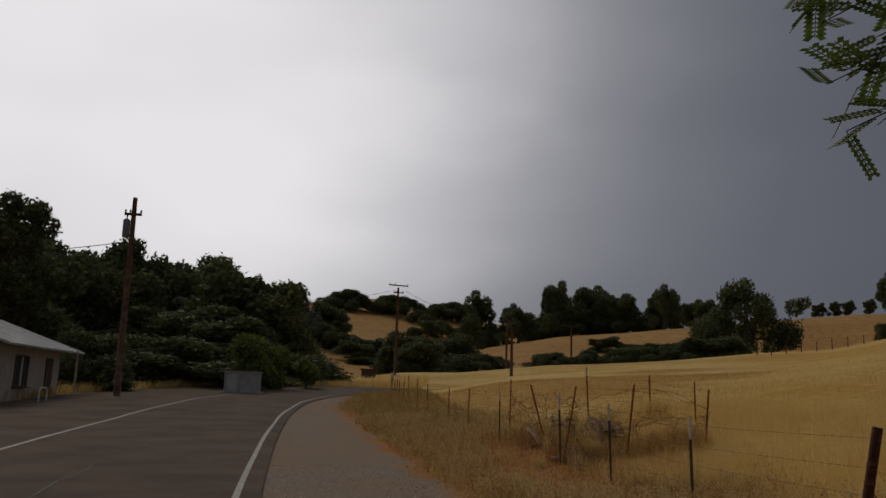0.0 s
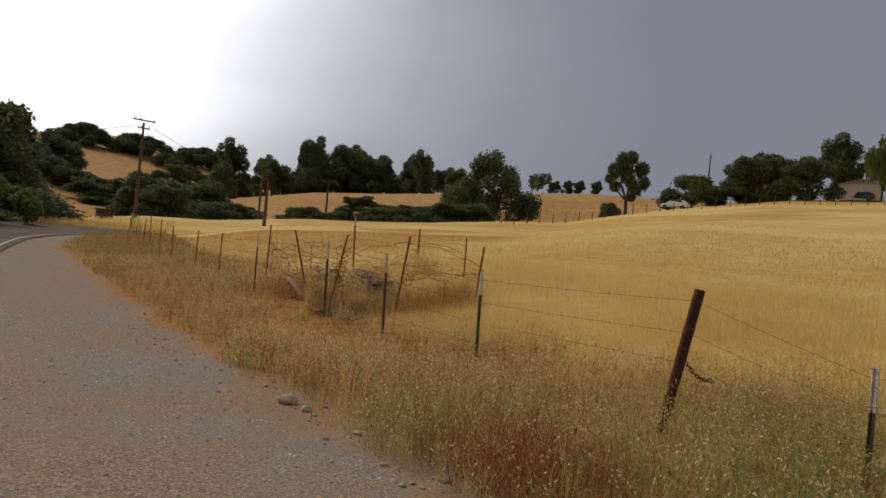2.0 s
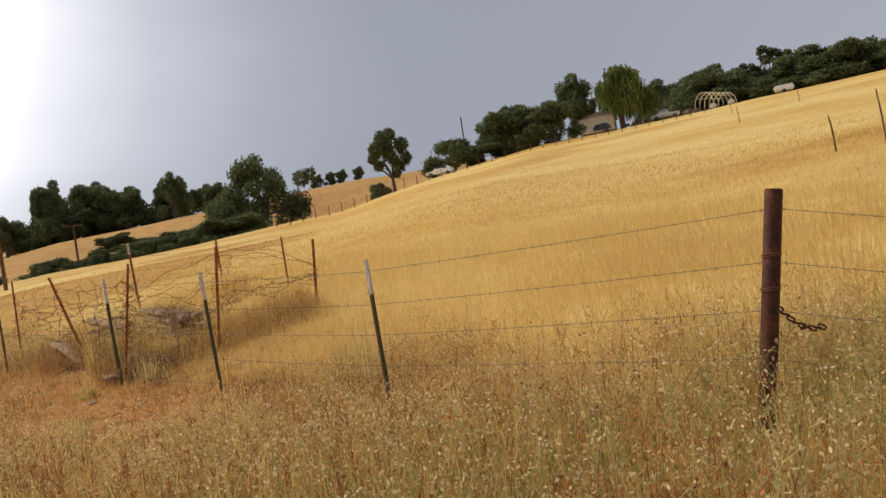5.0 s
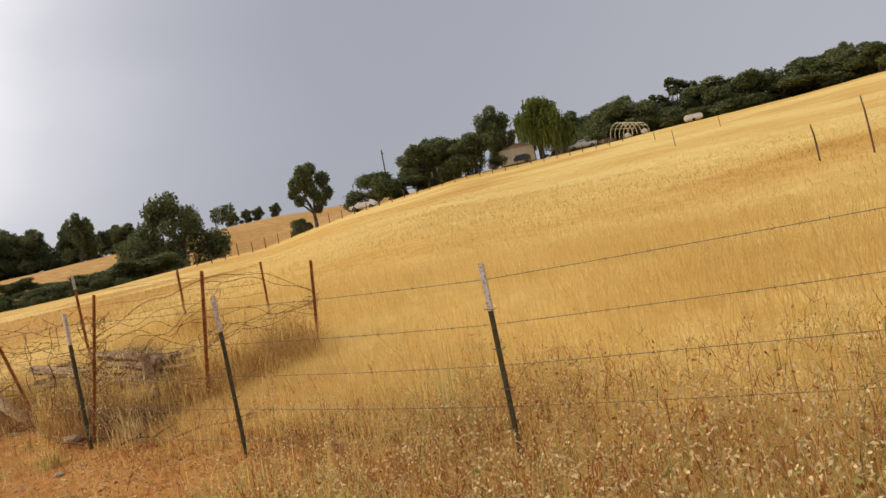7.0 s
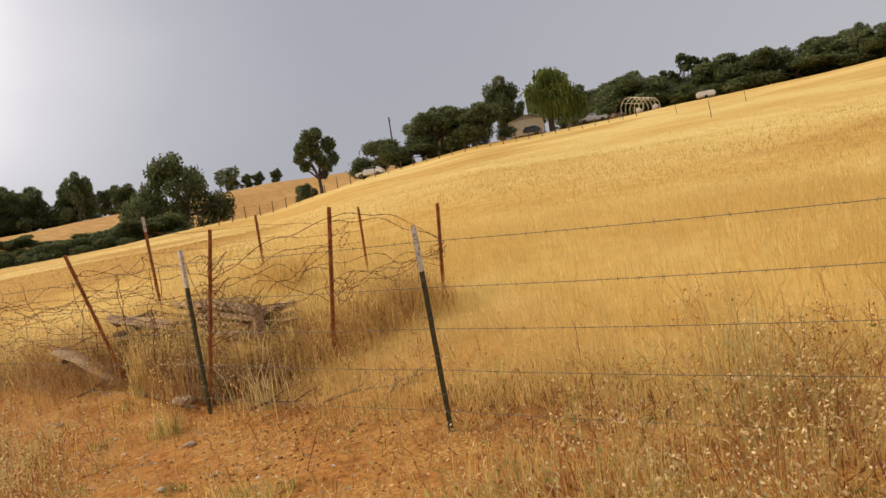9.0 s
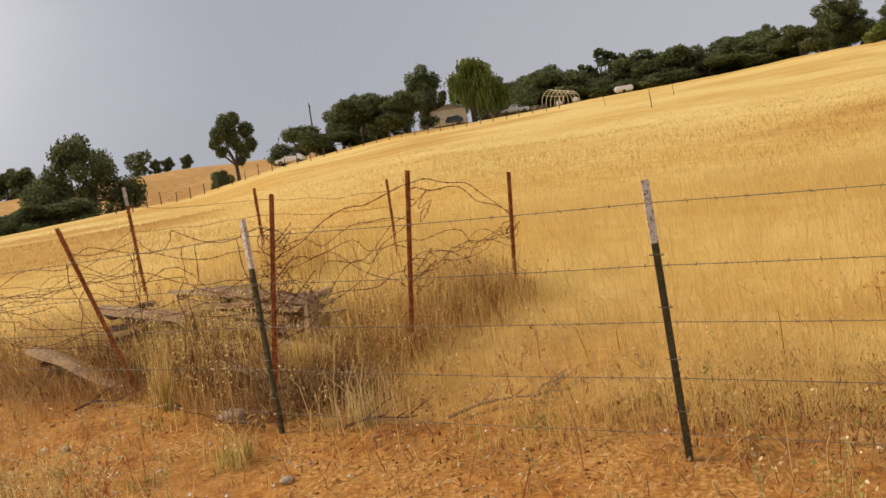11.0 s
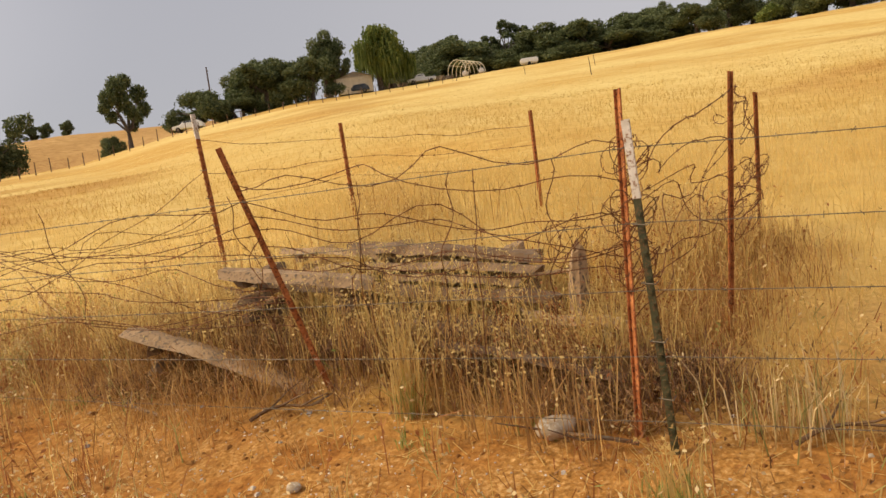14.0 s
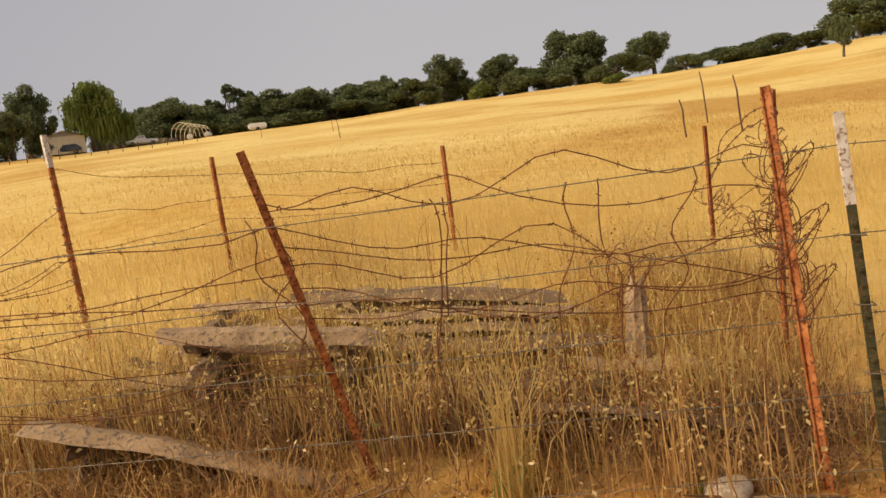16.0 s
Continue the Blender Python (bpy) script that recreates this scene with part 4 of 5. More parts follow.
CLUMPS = [(2.25, 18.1, 100, .75, .04, (("green", .3, .45), ("pale", .7, 1.0)), "tall dry oat clump with a green foot"),
          (1.95, 16.6, 110, .35, .07, (("green", .5, .6), ("pale", .5, 1.0)), "small half-green grass clump on red dirt"),
          (2.65, 16.3, 90, .5, .12, (("weed", .4, .8), ("seed", .6, 1.0)), "pale papery thistle clump by the fence"),
          (3.83, 12.5, 60, 1.1, .1, (("weed", .6, .8), ("pale", .4, 1.0)), "tall yellow-green weed standing in the grass"),
          (1.5, 14.2, 90, .35, .08, (("green", .7, .8), ("pale", .3, 1.0)), "low green clump on red dirt"),
          (.75, 11.6, 100, .3, .1, (("green", .8, .8), ("pale", .2, 1.0)), "low green weed clump at the gravel edge"),
          (3.05, 17.3, 80, .6, .1, (("pale", .5, 1.0), ("gold", .5, 1.0)), "dry oat clump inside the pen"),
          (1.25, 6.9, 60, .07, .14, (("weed", .3, 1.0), ("pale", .7, .8)), "flat dry tuft in the gravel")]


# ---- fence ----
def tpost_mesh(length, label):
    """A steel T-post standing at its base, the flange towards -y."""
    b = bmesh.new()
    box(b, 0, 0, length / 2 - .25, .034, .008, length + .5, .002)
    box(b, 0, .018, length / 2 - .25, .008, .03, length + .5, .002)
    z = .05
    while z < length - .03:
        box(b, 0, -.008, z, .02, .009, .016, .002)
        z += .055
    return b


def lean_pose(top, bot, spin=0.0):
    d = (Vector(top) - Vector(bot)).normalized()
    return Matrix.Translation(bot) @ d.to_track_quat("Z", "Y").to_matrix().to_4x4() @ pose(0, 0, 0, 0, 0, spin)


def steel_post(top, bot, painted, label, white=.3, spin=0.0, group="steel fence posts"):
    bot = (bot[0], bot[1], g(bot[0], bot[1]))
    L = (Vector(top) - Vector(bot)).length
    e = base("fence_post", 0, 0, 0, 0, label, "fence post", group)
    e.matrix_basis = lean_pose(top, bot, spin)
    if painted:
        part("shaft", tpost_mesh(L - white, ""), M["rust"] if painted == "rust" else M["tgreen"], e)
        w = bmesh.new()
        box(w, 0, -.001, L - white / 2, .036, .011, white, .002)
        box(w, 0, .019, L - white / 2, .011, .03, white, .002)
        part("painted_tip", w, M["twhite"], e, "chipped white painted tip")
        for h in (.25, .5, .75, 1.0):
            part("wire_clip", tubes("wire_clip", [([(-.03, .03, h), (-.03, -.02, h + .005), (.03, -.02, h - .005), (.03, .03, h)], .003, 4)]), M["galv"], e)
    else:
        part("shaft", tpost_mesh(L, ""), M["rust"], e)
    return e


TA, TB, TC = (3.54, 11.506, 1.188), (2.888, 14.134, 1.332), (2.342, 16.782, 1.48)
green_label = "green steel T-post with a white painted tip"
steel_post(TA, (3.56, 11.49), True, green_label, .3, 60)
steel_post(TB, (2.926, 14.119), True, green_label, .3, 60)
steel_post(TC, (2.37, 16.745), True, green_label, .33, 60)
TZ = (4.5, 6.26, .82)
steel_post(TZ, (4.45, 6.22), True, green_label, .3, 60)
R1P, R2P, R3P = (2.731, 16.977, 1.639), (3.922, 16.813, 1.715), (5.549, 17.131, 1.653)
S2P, S1P, S0P = (5.846, 19.251, 1.86), (5.21, 21.132, 2.048), (3.607, 21.352, 2.208)
L2P, L1P, TD = (1.938, 18.9, 1.67), (1.72, 22.8, 1.85), (1.35, 21.5, 1.5)
rl = "leaning rusty orange steel post wound with barbed wire"
steel_post(R1P, (2.473, 16.952), False, rl, spin=50, group="rusty pen posts")
steel_post(R2P, (3.78, 16.92), False, "dark rusty steel post holding slack barbed wire", spin=30, group="rusty pen posts")
steel_post(R3P, (5.47, 17.18), False, "rusty orange steel post at the pen corner", spin=20, group="rusty pen posts")
steel_post(S2P, (5.86, 19.27), False, "thin rusty steel post at the back of the pen", spin=20, group="rusty pen posts")
steel_post(S1P, (5.22, 21.12), False, "thin rusty steel post at the back of the pen", spin=20, group="rusty pen posts")
steel_post(S0P, (3.66, 21.30), "rust", "rusty steel post with a pale tip at the pen corner", .22, 20, group="rusty pen posts")
steel_post(L2P, L2_BASE, False, "strongly leaning bare rusty steel post", spin=60, group="rusty pen posts")
steel_post(L1P, (1.7, 22.8), False, "dark rusty steel post in the roadside fence", spin=60, group="rusty pen posts")
steel_post(TD, (1.36, 21.5), True, green_label, .25, 60)
for yy in (24.2, 27.0, 30.0, 33.4, 37.2, 41, 45, 49, 53, 57, 61, 65, 69):
    xx = float(np.interp(yy, FENCE_Y, FENCE_X))
    steel_post((xx + RNG.normal() * .04, yy, g(xx, yy) + 1.28 + RNG.normal() * .05), (xx, yy), yy > 40, "steel post in the far run of roadside fence", .28, 60, "far roadside posts")
for az, d, h in [(90.4, 21, .85), (94.0, 21, 1.3), (91.9, 26, 1.5), (66.4, 48, 1.0), (66.0, 75, 1.0), (61, 80, .9), (55.4, 128, 1.3)]:
    x, y, z = spot(az, d, E16)
    e = base("field_stake", x, y, z, RNG.uniform(0, 90), "dark weathered wooden stake standing in tall dry grass", "fence post", "field stakes")
    part("stake", tubes("stake", [([(0, 0, -.3), (.02, .01, h * .5), (.0, .05, h * .8), (.06, .04, h + .1)], [.024, .024, .022, .016], 6)]), M["pole"], e)
for i in range(34):
    az = 20.5 + i * .92
    d = np.interp(az, [20, 27, 33, 42, 52], [97, 106, 118, 128, 132]) + RNG.normal()
    x, y, z = spot(az, d, OAKT)
    e = base("far_fence_post", x, y, z, 0, "thin dark post of the fence along the brow", "fence post", "brow fence posts")
    hh = 1.25 + RNG.normal() * .15
    part("stake", tubes("stake", [([(0, 0, -.3), (RNG.normal() * .05, 0, hh)], [.06, .05], 6)]), M["pole"], e)

# the heavy pipe post with a chain
PIPE = (4.522, 8.292, 1.219)
pb = (4.32, 8.43, g(4.32, 8.43))
e = base("pipe_post", *pb, 0, "thick dark rusty steel pipe post with a chain", "fence post")
pt = np.array(PIPE) - np.array(pb)
part("pipe", tubes("pipe", [([-pt * .3, pt * .5, pt * .992, pt], [.05, .05, .05, .046], 16)]), M["darkrust"], e, smooth_shade=True)
for f in (.72, .58):
    a = np.linspace(0, 4 * np.pi, 30)
    part("tie_wire", tubes("tie_wire", [(pt * f + np.stack([.055 * np.cos(a), .055 * np.sin(a), a * .002], 1), .004, 5)]), M["wire"], e)
for i in range(9):
    t = i / 8
    p = pt * .50 + np.array([.04 + .19 * t, -.03 - .12 * t, -.13 * t - .05 * math.sin(3 * t)])
    a = np.linspace(0, 2 * np.pi, 10)
    side = np.array([.4, .8, 0]) if i % 2 else np.array([.2, .2, .95])
    part("chain_link", tubes("chain_link", [(p + .024 * np.cos(a)[:, None] * np.array([.75, -.5, -.4]) + .014 * np.sin(a)[:, None] * side, .006, 5)]), M["darkrust"], e)


def barbed(pts, r=.0032, gap=.13, seed_gap=0.0):
    """Runs of a wire and its barbs."""
    pts = np.asarray(pts, float)
    runs = [(pts, r, 4)]
    seg = np.linalg.norm(np.diff(pts, axis=0), axis=1)
    s = np.concatenate([[0], np.cumsum(seg)])
    k = gap / 2
    while k < s[-1]:
        c = np.array([np.interp(k, s, pts[:, j]) for j in range(3)])
        d = RNG.normal(size=3)
        d /= np.linalg.norm(d)
        d2 = np.cross(d, RNG.normal(size=3))
        d2 /= np.linalg.norm(d2)
        runs.append(([c - d * .014, c + d * .014], r * .75, 3))
        runs.append(([c - d2 * .014, c + d2 * .014], r * .75, 3))
        k += gap
    return runs


def sagging(p, q, sag, n=18, jit=0.0):
    t = np.linspace(0, 1, n)[:, None]
    pts = np.array(p) * (1 - t) + np.array(q) * t
    pts[:, 2] -= sag * 4 * (t * (1 - t))[:, 0]
    if jit:
        ph = RNG.uniform(0, 6.28, (3, 3))
        am = RNG.normal(size=(3, 3)) * jit
        for k in range(3):
            for c in range(3):
                pts[:, c] += am[k, c] * np.sin((k + 1.5) * np.pi * t[:, 0] * 1.4 + ph[k, c]) * np.sin(np.pi * t[:, 0]) ** .5
    return pts


def strand(p, q, sag, material=None, jit=0.0, r=.002, label="taut barbed wire strand of the field fence", group="fence wires"):
    ob = part("barbed_wire", tubes("barbed_wire", barbed(sagging(p, q, sag, jit=jit), r)), material or M["galv"])
    tagged(ob, label, "wire", group)


def on_post(top, bot, f):
    b = Vector((bot[0], bot[1], g(bot[0], bot[1])))
    return tuple(b.lerp(Vector(top), f))


LINE = [((6.6, 2.5, 1.15), (6.6, 2.5)), (TZ, (4.45, 6.22)), (PIPE, (4.32, 8.43)), (TA, (3.56, 11.49)), (TB, (2.926, 14.119)), (TC, (2.37, 16.745)), (TD, (1.36, 21.5)), ((.55, 24.2, g(.55, 24.2) + 1.28), (.55, 24.2)), ((-.1, 27, g(-.1, 27) + 1.28), (-.1, 27))]
for f in (.10, .30, .50, .70, .92):
    for (a, ab), (b, bb) in zip(LINE[:-1], LINE[1:]):
        strand(on_post(a, ab, f), on_post(b, bb, f), .01)
# the wires along the back of the pen
for f in (.52, .72, .94):
    strand(on_post(S0P, (3.66, 21.3), f * .9), on_post(S1P, (5.22, 21.12), f * .9), .03, M["wire"], .01)
    strand(on_post(S1P, (5.22, 21.12), f * .9), on_post(S2P, (5.86, 19.27), f * .9), .03, M["wire"], .01)

# slack tangle round the pen
BASES = {"l1": (L1P, (1.7, 22.8)), "l2": (L2P, L2_BASE), "r1": (R1P, (2.473, 16.952)), "r2": (R2P, (3.78, 16.92)), "r3": (R3P, (5.47, 17.18)), "s0": (S0P, (3.66, 21.3))}


def slack(a, b, n, f0, f1, s0, s1, jit):
    for i in range(n):
        fa, fb = RNG.uniform(f0, f1), RNG.uniform(f0, f1)
        strand(on_post(*BASES[a], fa), on_post(*BASES[b], fb), RNG.uniform(s0, s1), M["wire"], jit, .0025, "slack rusty barbed wire strung round the old pen", "slack pen wires")


slack("l2", "r1", 8, .42, .86, -.03, .12, .04)
slack("l2", "l1", 10, .25, .85, 0, .16, .05)
slack("r1", "r2", 7, .30, .78, -.12, .12, .04)
slack("r2", "r3", 6, .30, .65, -.08, .12, .04)
slack("l1", "s0", 5, .3, .8, .02, .25, .06)
strand(on_post(*BASES["r1"], .70), on_post(*BASES["r2"], .93), -.06, M["wire"], .02, .0033, "slack rusty barbed wire bowed up to the post top", "slack pen wires")
strand(on_post(*BASES["r2"], .93), on_post(*BASES["r3"], .60), -.16, M["wire"], .02, .0033, "slack rusty barbed wire bowed up from the post top", "slack pen wires")
strand(on_post(*BASES["r2"], .9), on_post(*BASES["r3"], .62), -.10, M["wire"], .02, .0033, "slack rusty barbed wire bowed up from the post top", "slack pen wires")


def coil(center, rad, turns, spread, label):
    n = turns * 14
    a = np.linspace(0, turns * 2 * np.pi, n)
    ax = RNG.normal(size=(3, 3)) * .35
    pts = np.stack([np.cos(a) * rad * (1 + .35 * np.sin(a * .37)), np.sin(a) * rad * .8 * (1 + .3 * np.cos(a * .53)), np.sin(a * 1.13 + 1) * rad * .9], 1) + np.stack([np.sin(a * .21), np.cos(a * .17), np.sin(a * .29)], 1) * spread
    pts += np.array(center)
    ob = part("wire_coil", tubes("wire_coil", barbed(pts, .0023, .1)), M["wire"])
    tagged(ob, label, "wire", "wire coils")


for f, r, t in ((.78, .11, 5), (.62, .13, 6), (.48, .12, 5)):
    p = on_post(*BASES["r1"], f)
    coil((p[0] + .02, p[1] - .02, p[2]), r * .8, t, .05, "tangled coil of rusty barbed wire on a leaning post")
for f, r, t in ((.45, .10, 4), (.8, .06, 3)):
    p = on_post(*BASES["r2"], f)
    coil((p[0] + .1, p[1], p[2]), r, t, .08, "tangled coil of rusty barbed wire on a leaning post")
for f, r, t in ((.5, .09, 4),):
    p = on_post(*BASES["r3"], f)
    coil((p[0] - .05, p[1], p[2]), r * .8, t, .05, "tangled coil of rusty barbed wire on the corner post")
coil((3.3, 17.66, .86), .12, 5, .06, "loose hanging loop of rusty barbed wire")
# upright stays woven through the slack wires
for i in range(11):
    t = RNG.random()
    k = i % 2
    a, b = ("l2", "l1") if k else ("l2", "r1")
    p0, p1 = np.array(on_post(*BASES[a], .85)), np.array(on_post(*BASES[b], .85))
    p = p0 * (1 - t) + p1 * t
    strand((p[0], p[1], p[2] - .05), (p[0] + RNG.normal() * .12, p[1] + RNG.normal() * .2, g(p[0], p[1]) + .35), .0, M["wire"], .022, .003, "loose upright piece of rusty fence wire", "slack pen wires")


# ---- the pile of old boards ----
def board(p, q, w, th, label, roll=0.0, group="old boards"):
    """A warped, split board between two ends."""
    p, q = Vector(p), Vector(q)
    L = (q - p).length
    b = bmesh.new()
    n = 12
    rows = []
    for i in range(n + 1):
        t = i / n
        wob = .012 * math.sin(t * 5 + p.x * 9) + RNG.normal() * .004
        ww = w * (1 + .06 * math.sin(t * 11 + p.y * 5)) * (.55 + RNG.random() * .3 if i in (0, n) else 1)
        tt = th * (1 + RNG.normal() * .06)
        rows.append([b.verts.new((L * t + (RNG.normal() * .02 if i in (0, n) else 0), s * ww / 2, wob + h * tt / 2)) for s, h in ((-1, -1), (-.35, 1.06), (1, 1), (1, -1))])
    for i in range(n):
        for j in range(4):
            k = (j + 1) % 4
            b.faces.new([rows[i][j], rows[i][k], rows[i + 1][k], rows[i + 1][j]])
    b.faces.new(rows[0])
    b.faces.new(rows[-1][::-1])
    bmesh.ops.recalc_face_normals(b, faces=b.faces)
    ob = part("old_board", b, M["wood"])
    x = (q - p).normalized()
    y = Vector((0, 0, 1)).cross(x).normalized()
    zz = x.cross(y)
    m = Matrix(((x.x, y.x, zz.x, p.x), (x.y, y.y, zz.y, p.y), (x.z, y.z, zz.z, p.z), (0, 0, 0, 1)))
    ob.matrix_basis = m @ pose(0, 0, 0, roll, 0, 0)
    tagged(ob, label, "board", group)


def bz(x, y, h):
    return (x, y, g(x, y) + h)


bl = "split weathered grey board lying in dry grass"
for p, q, w, th, roll in BOARDS:
    board((p[0], p[1], p[2] - .05), (q[0], q[1], q[2] - .05), w * .72, th, bl, roll)
# cross pieces that hold the layers apart
for p, q, w, th, roll in BOARDS:
    for f in (.15, .8):
        c = Vector(p).lerp(Vector(q), f)
        zc = c.z - th / 2 - .08
        while zc > g(c.x, c.y) - .01:
            board((c.x - .06, c.y, zc), (c.x + .5, c.y + .12 + RNG.normal() * .05, zc + .03), .09, .055, "short cross piece between stacked old boards", RNG.normal() * 6, "cross pieces")
            zc -= .115


def board_stub(x, y, h):
    """A split upright stub of a timber, leaning a little."""
    b = bmesh.new()
    rings = []
    for k, (zz, r) in enumerate(((-.2, .075), (.1, .07), (.3, .072), (.45, .065), (h, .05))):
        rings.append([b.verts.new((math.cos(a) * r * (1 + .15 * RNG.normal()) + .05 * zz, math.sin(a) * r * .8 * (1 + .15 * RNG.normal()), zz + (RNG.normal() * .03 if k == 4 else 0))) for a in np.linspace(0, 5.5, 8)])
    for r0, r1 in zip(rings[:-1], rings[1:]):
        for j in range(8):
            b.faces.new([r0[j], r0[(j + 1) % 8], r1[(j + 1) % 8], r1[j]])
    b.faces.new(rings[-1])
    ob = part("timber_stub", b, M["wood"])
    ob.matrix_basis = pose(x, y, g(x, y), 4, -5, 30)
    tagged(ob, "split grey timber stub wound with rusty wire", "post")


board_stub(3.36, 17.66, .55)
for i in range(14):
    x, y = RNG.uniform(2.6, 3.7), RNG.uniform(18.2, 20.6)
    a = 108 + RNG.normal() * 12
    L = RNG.uniform(.5, 1.3)
    h = RNG.uniform(.04, .2)
    board(bz(x, y, h), bz(x + L * math.sin(radians(a + 58)), y + L * math.cos(radians(a + 58)), h + RNG.normal() * .05), RNG.uniform(.07, .15), .03, "short broken weathered board in the pile", RNG.normal() * 12)


def fallen_branch(x, y, rz, L):
    runs = []
    a = np.linspace(0, 1, 8)[:, None]
    main = np.array([[0, 0, .03]]) * (1 - a) + np.array([[L, .05, .09]]) * a + np.sin(a * 5) * np.array([[0, .04, .02]])
    runs.append((main, np.linspace(.012, .004, 8), 5))
    for k in (2, 3, 5, 6):
        d = np.array([.18, .2 * (-1) ** k, .1]) * RNG.uniform(.6, 1.1)
        runs.append((np.array([main[k], main[k] + d * .5 + RNG.normal(size=3) * .015, main[k] + d]), [.007, .005, .002], 4))
    ob = part("fallen_branch", tubes("fallen_branch", runs), M["wood"])
    ob.matrix_basis = pose(x, y, g(x, y), 0, 0, rz)
    tagged(ob, "bleached dead branch lying on the dirt", "branch", "fallen branches")


for fb in [(2.9, 15.7, -35, .8), (3.3, 15.3, 20, .6), (2.55, 16.3, -60, .5), (2.35, 16.9, 95, .45), (1.75, 19.6, 80, .6), (2.0, 20.2, 40, .5), (1.85, 18.9, -50, .4)]:
    fallen_branch(*fb)


def rock(x, y, s, label, sink=.3):
    b = bmesh.new()
    bmesh.ops.create_icosphere(b, subdivisions=3, radius=1)
    o = RNG.uniform(0, 50, 3)
    for v in b.verts:
        k = 1 + .25 * noise.noise(Vector(v.co * 1.3) + Vector(o)) + .1 * noise.noise(Vector(v.co * 3.5) + Vector(o))
        v.co = Vector((v.co.x * s * 1.25 * k, v.co.y * s * k, v.co.z * s * .65 * k))
    ob = part("rock", b, M["rock"], smooth_shade=True)
    ob.matrix_basis = pose(x, y, g(x, y) + s * (.65 - sink), 0, 0, RNG.uniform(0, 360))
    tagged(ob, label, "rock", "loose rocks")


for x, y, s in ROCKS:
    rock(x, y, s, "rounded tan fieldstone half sunk in red dirt")
for i in range(60):
    yy = RNG.uniform(4.5, 18)
    xx = float(np.interp(yy, GRAV_Y, GRAV_X)) + RNG.normal() * .35
    rock(xx, yy, RNG.uniform(.01, .024), "small pale stone at the gravel edge", .2)


# ---- overhanging branch of a roadside tree ----
lt = base("locust_tree", 4.6, -1.2, g(4.6, -1.2), 0, "locust tree leaning over the verge with feathery leaves", "tree")
branches, leaves = [], []
root = np.array([0, 0, 2.2])
tips = [(.34 + 1.95 * math.sin(radians(a)) - 4.6, 1.95 * math.cos(radians(a)) + 1.24, 1.55 + 1.95 * math.tan(radians(b))) for a, b in ((23.2, 25.5), (24, 27), (25, 26), (25.5, 24.5), (27, 26), (28.5, 23), (25.2, 20.5), (27, 20), (28.5, 18.5), (26.2, 17.4), (28, 21.8), (30, 20), (30, 25), (24, 28), (27, 28), (31, 22))] + [(1, 2, 4), (2, -1, 4.5), (-1, -2, 4.4)]
part("trunk", tubes("trunk", [([(0, 0, -.4), (.1, 0, 1.2), (0, 0, 2.4), (-.1, .3, 3.6)], [.16, .14, .11, .05], 8)]), M["bark"], lt, smooth_shade=True)
for tp in tips:
    tp = np.array(tp)
    t = np.linspace(0, 1, 10)[:, None]
    pts = root * (1 - t) + tp * t + np.array([0, 0, 1.0]) * (t * (1 - t)) * 1.6
    branches.append((pts, np.linspace(.016, .0015, 10), 5))
    for k in np.linspace(.86, 1.0, 12):
        c = np.array([np.interp(k, t[:, 0], pts[:, j]) for j in range(3)])
        d = RNG.normal(size=3) * .5 + np.array([-.5, .1, -.25])
        d /= np.linalg.norm(d)
        side = np.cross(d, [0, 0, 1.0])
        side /= np.linalg.norm(side)
        LL = RNG.uniform(.09, .15)
        branches.append((np.array([c, c + d * LL * .5, c + d * LL]), .0013, 3))
        for m in range(9):
            for sg in (-1, 1):
                r0 = c + d * LL * (m + 1) / 9.5
                r1 = r0 + (side * sg + d * .35) * .027
                w = d * .009
                leaves.append([r0, r0 * .5 + r1 * .5 - w, r1, r0 * .5 + r1 * .5 + w])
part("limb", tubes("limb", branches), M["bark"], lt)
part("crown", cards("crown", leaves, M["locust"]), M["locust"], lt)


# ---- grass and weeds ----
def stuff(name, q, material, label, cat="grass"):
    ob = part(name, cards(name, q, material), material)
    tagged(ob, label, cat, kind="stuff")
    return ob


def polar(n, r0, r1, a0, a1, p=1.0):
    r = r0 + (r1 - r0) * RNG.random(n) ** p
    a = np.radians(RNG.uniform(a0, a1, n))
    return np.stack([CX + r * np.sin(a), CY + r * np.cos(a)], 1)


def in_field(xy, margin=.0):
    return xy[:, 0] > np.interp(xy[:, 1], FENCE_Y, FENCE_X) + margin + .35 * wobble(xy[:, 0] * 1.5, xy[:, 1] * 1.5)


def thin(xy, keep):
    return xy[RNG.random(len(xy)) < keep]


def patchy(xy, s, lo=.25):
    return lo + (1 - lo) * smooth(-.6, .8, wobble(xy[:, 0] * s, xy[:, 1] * s + 3))


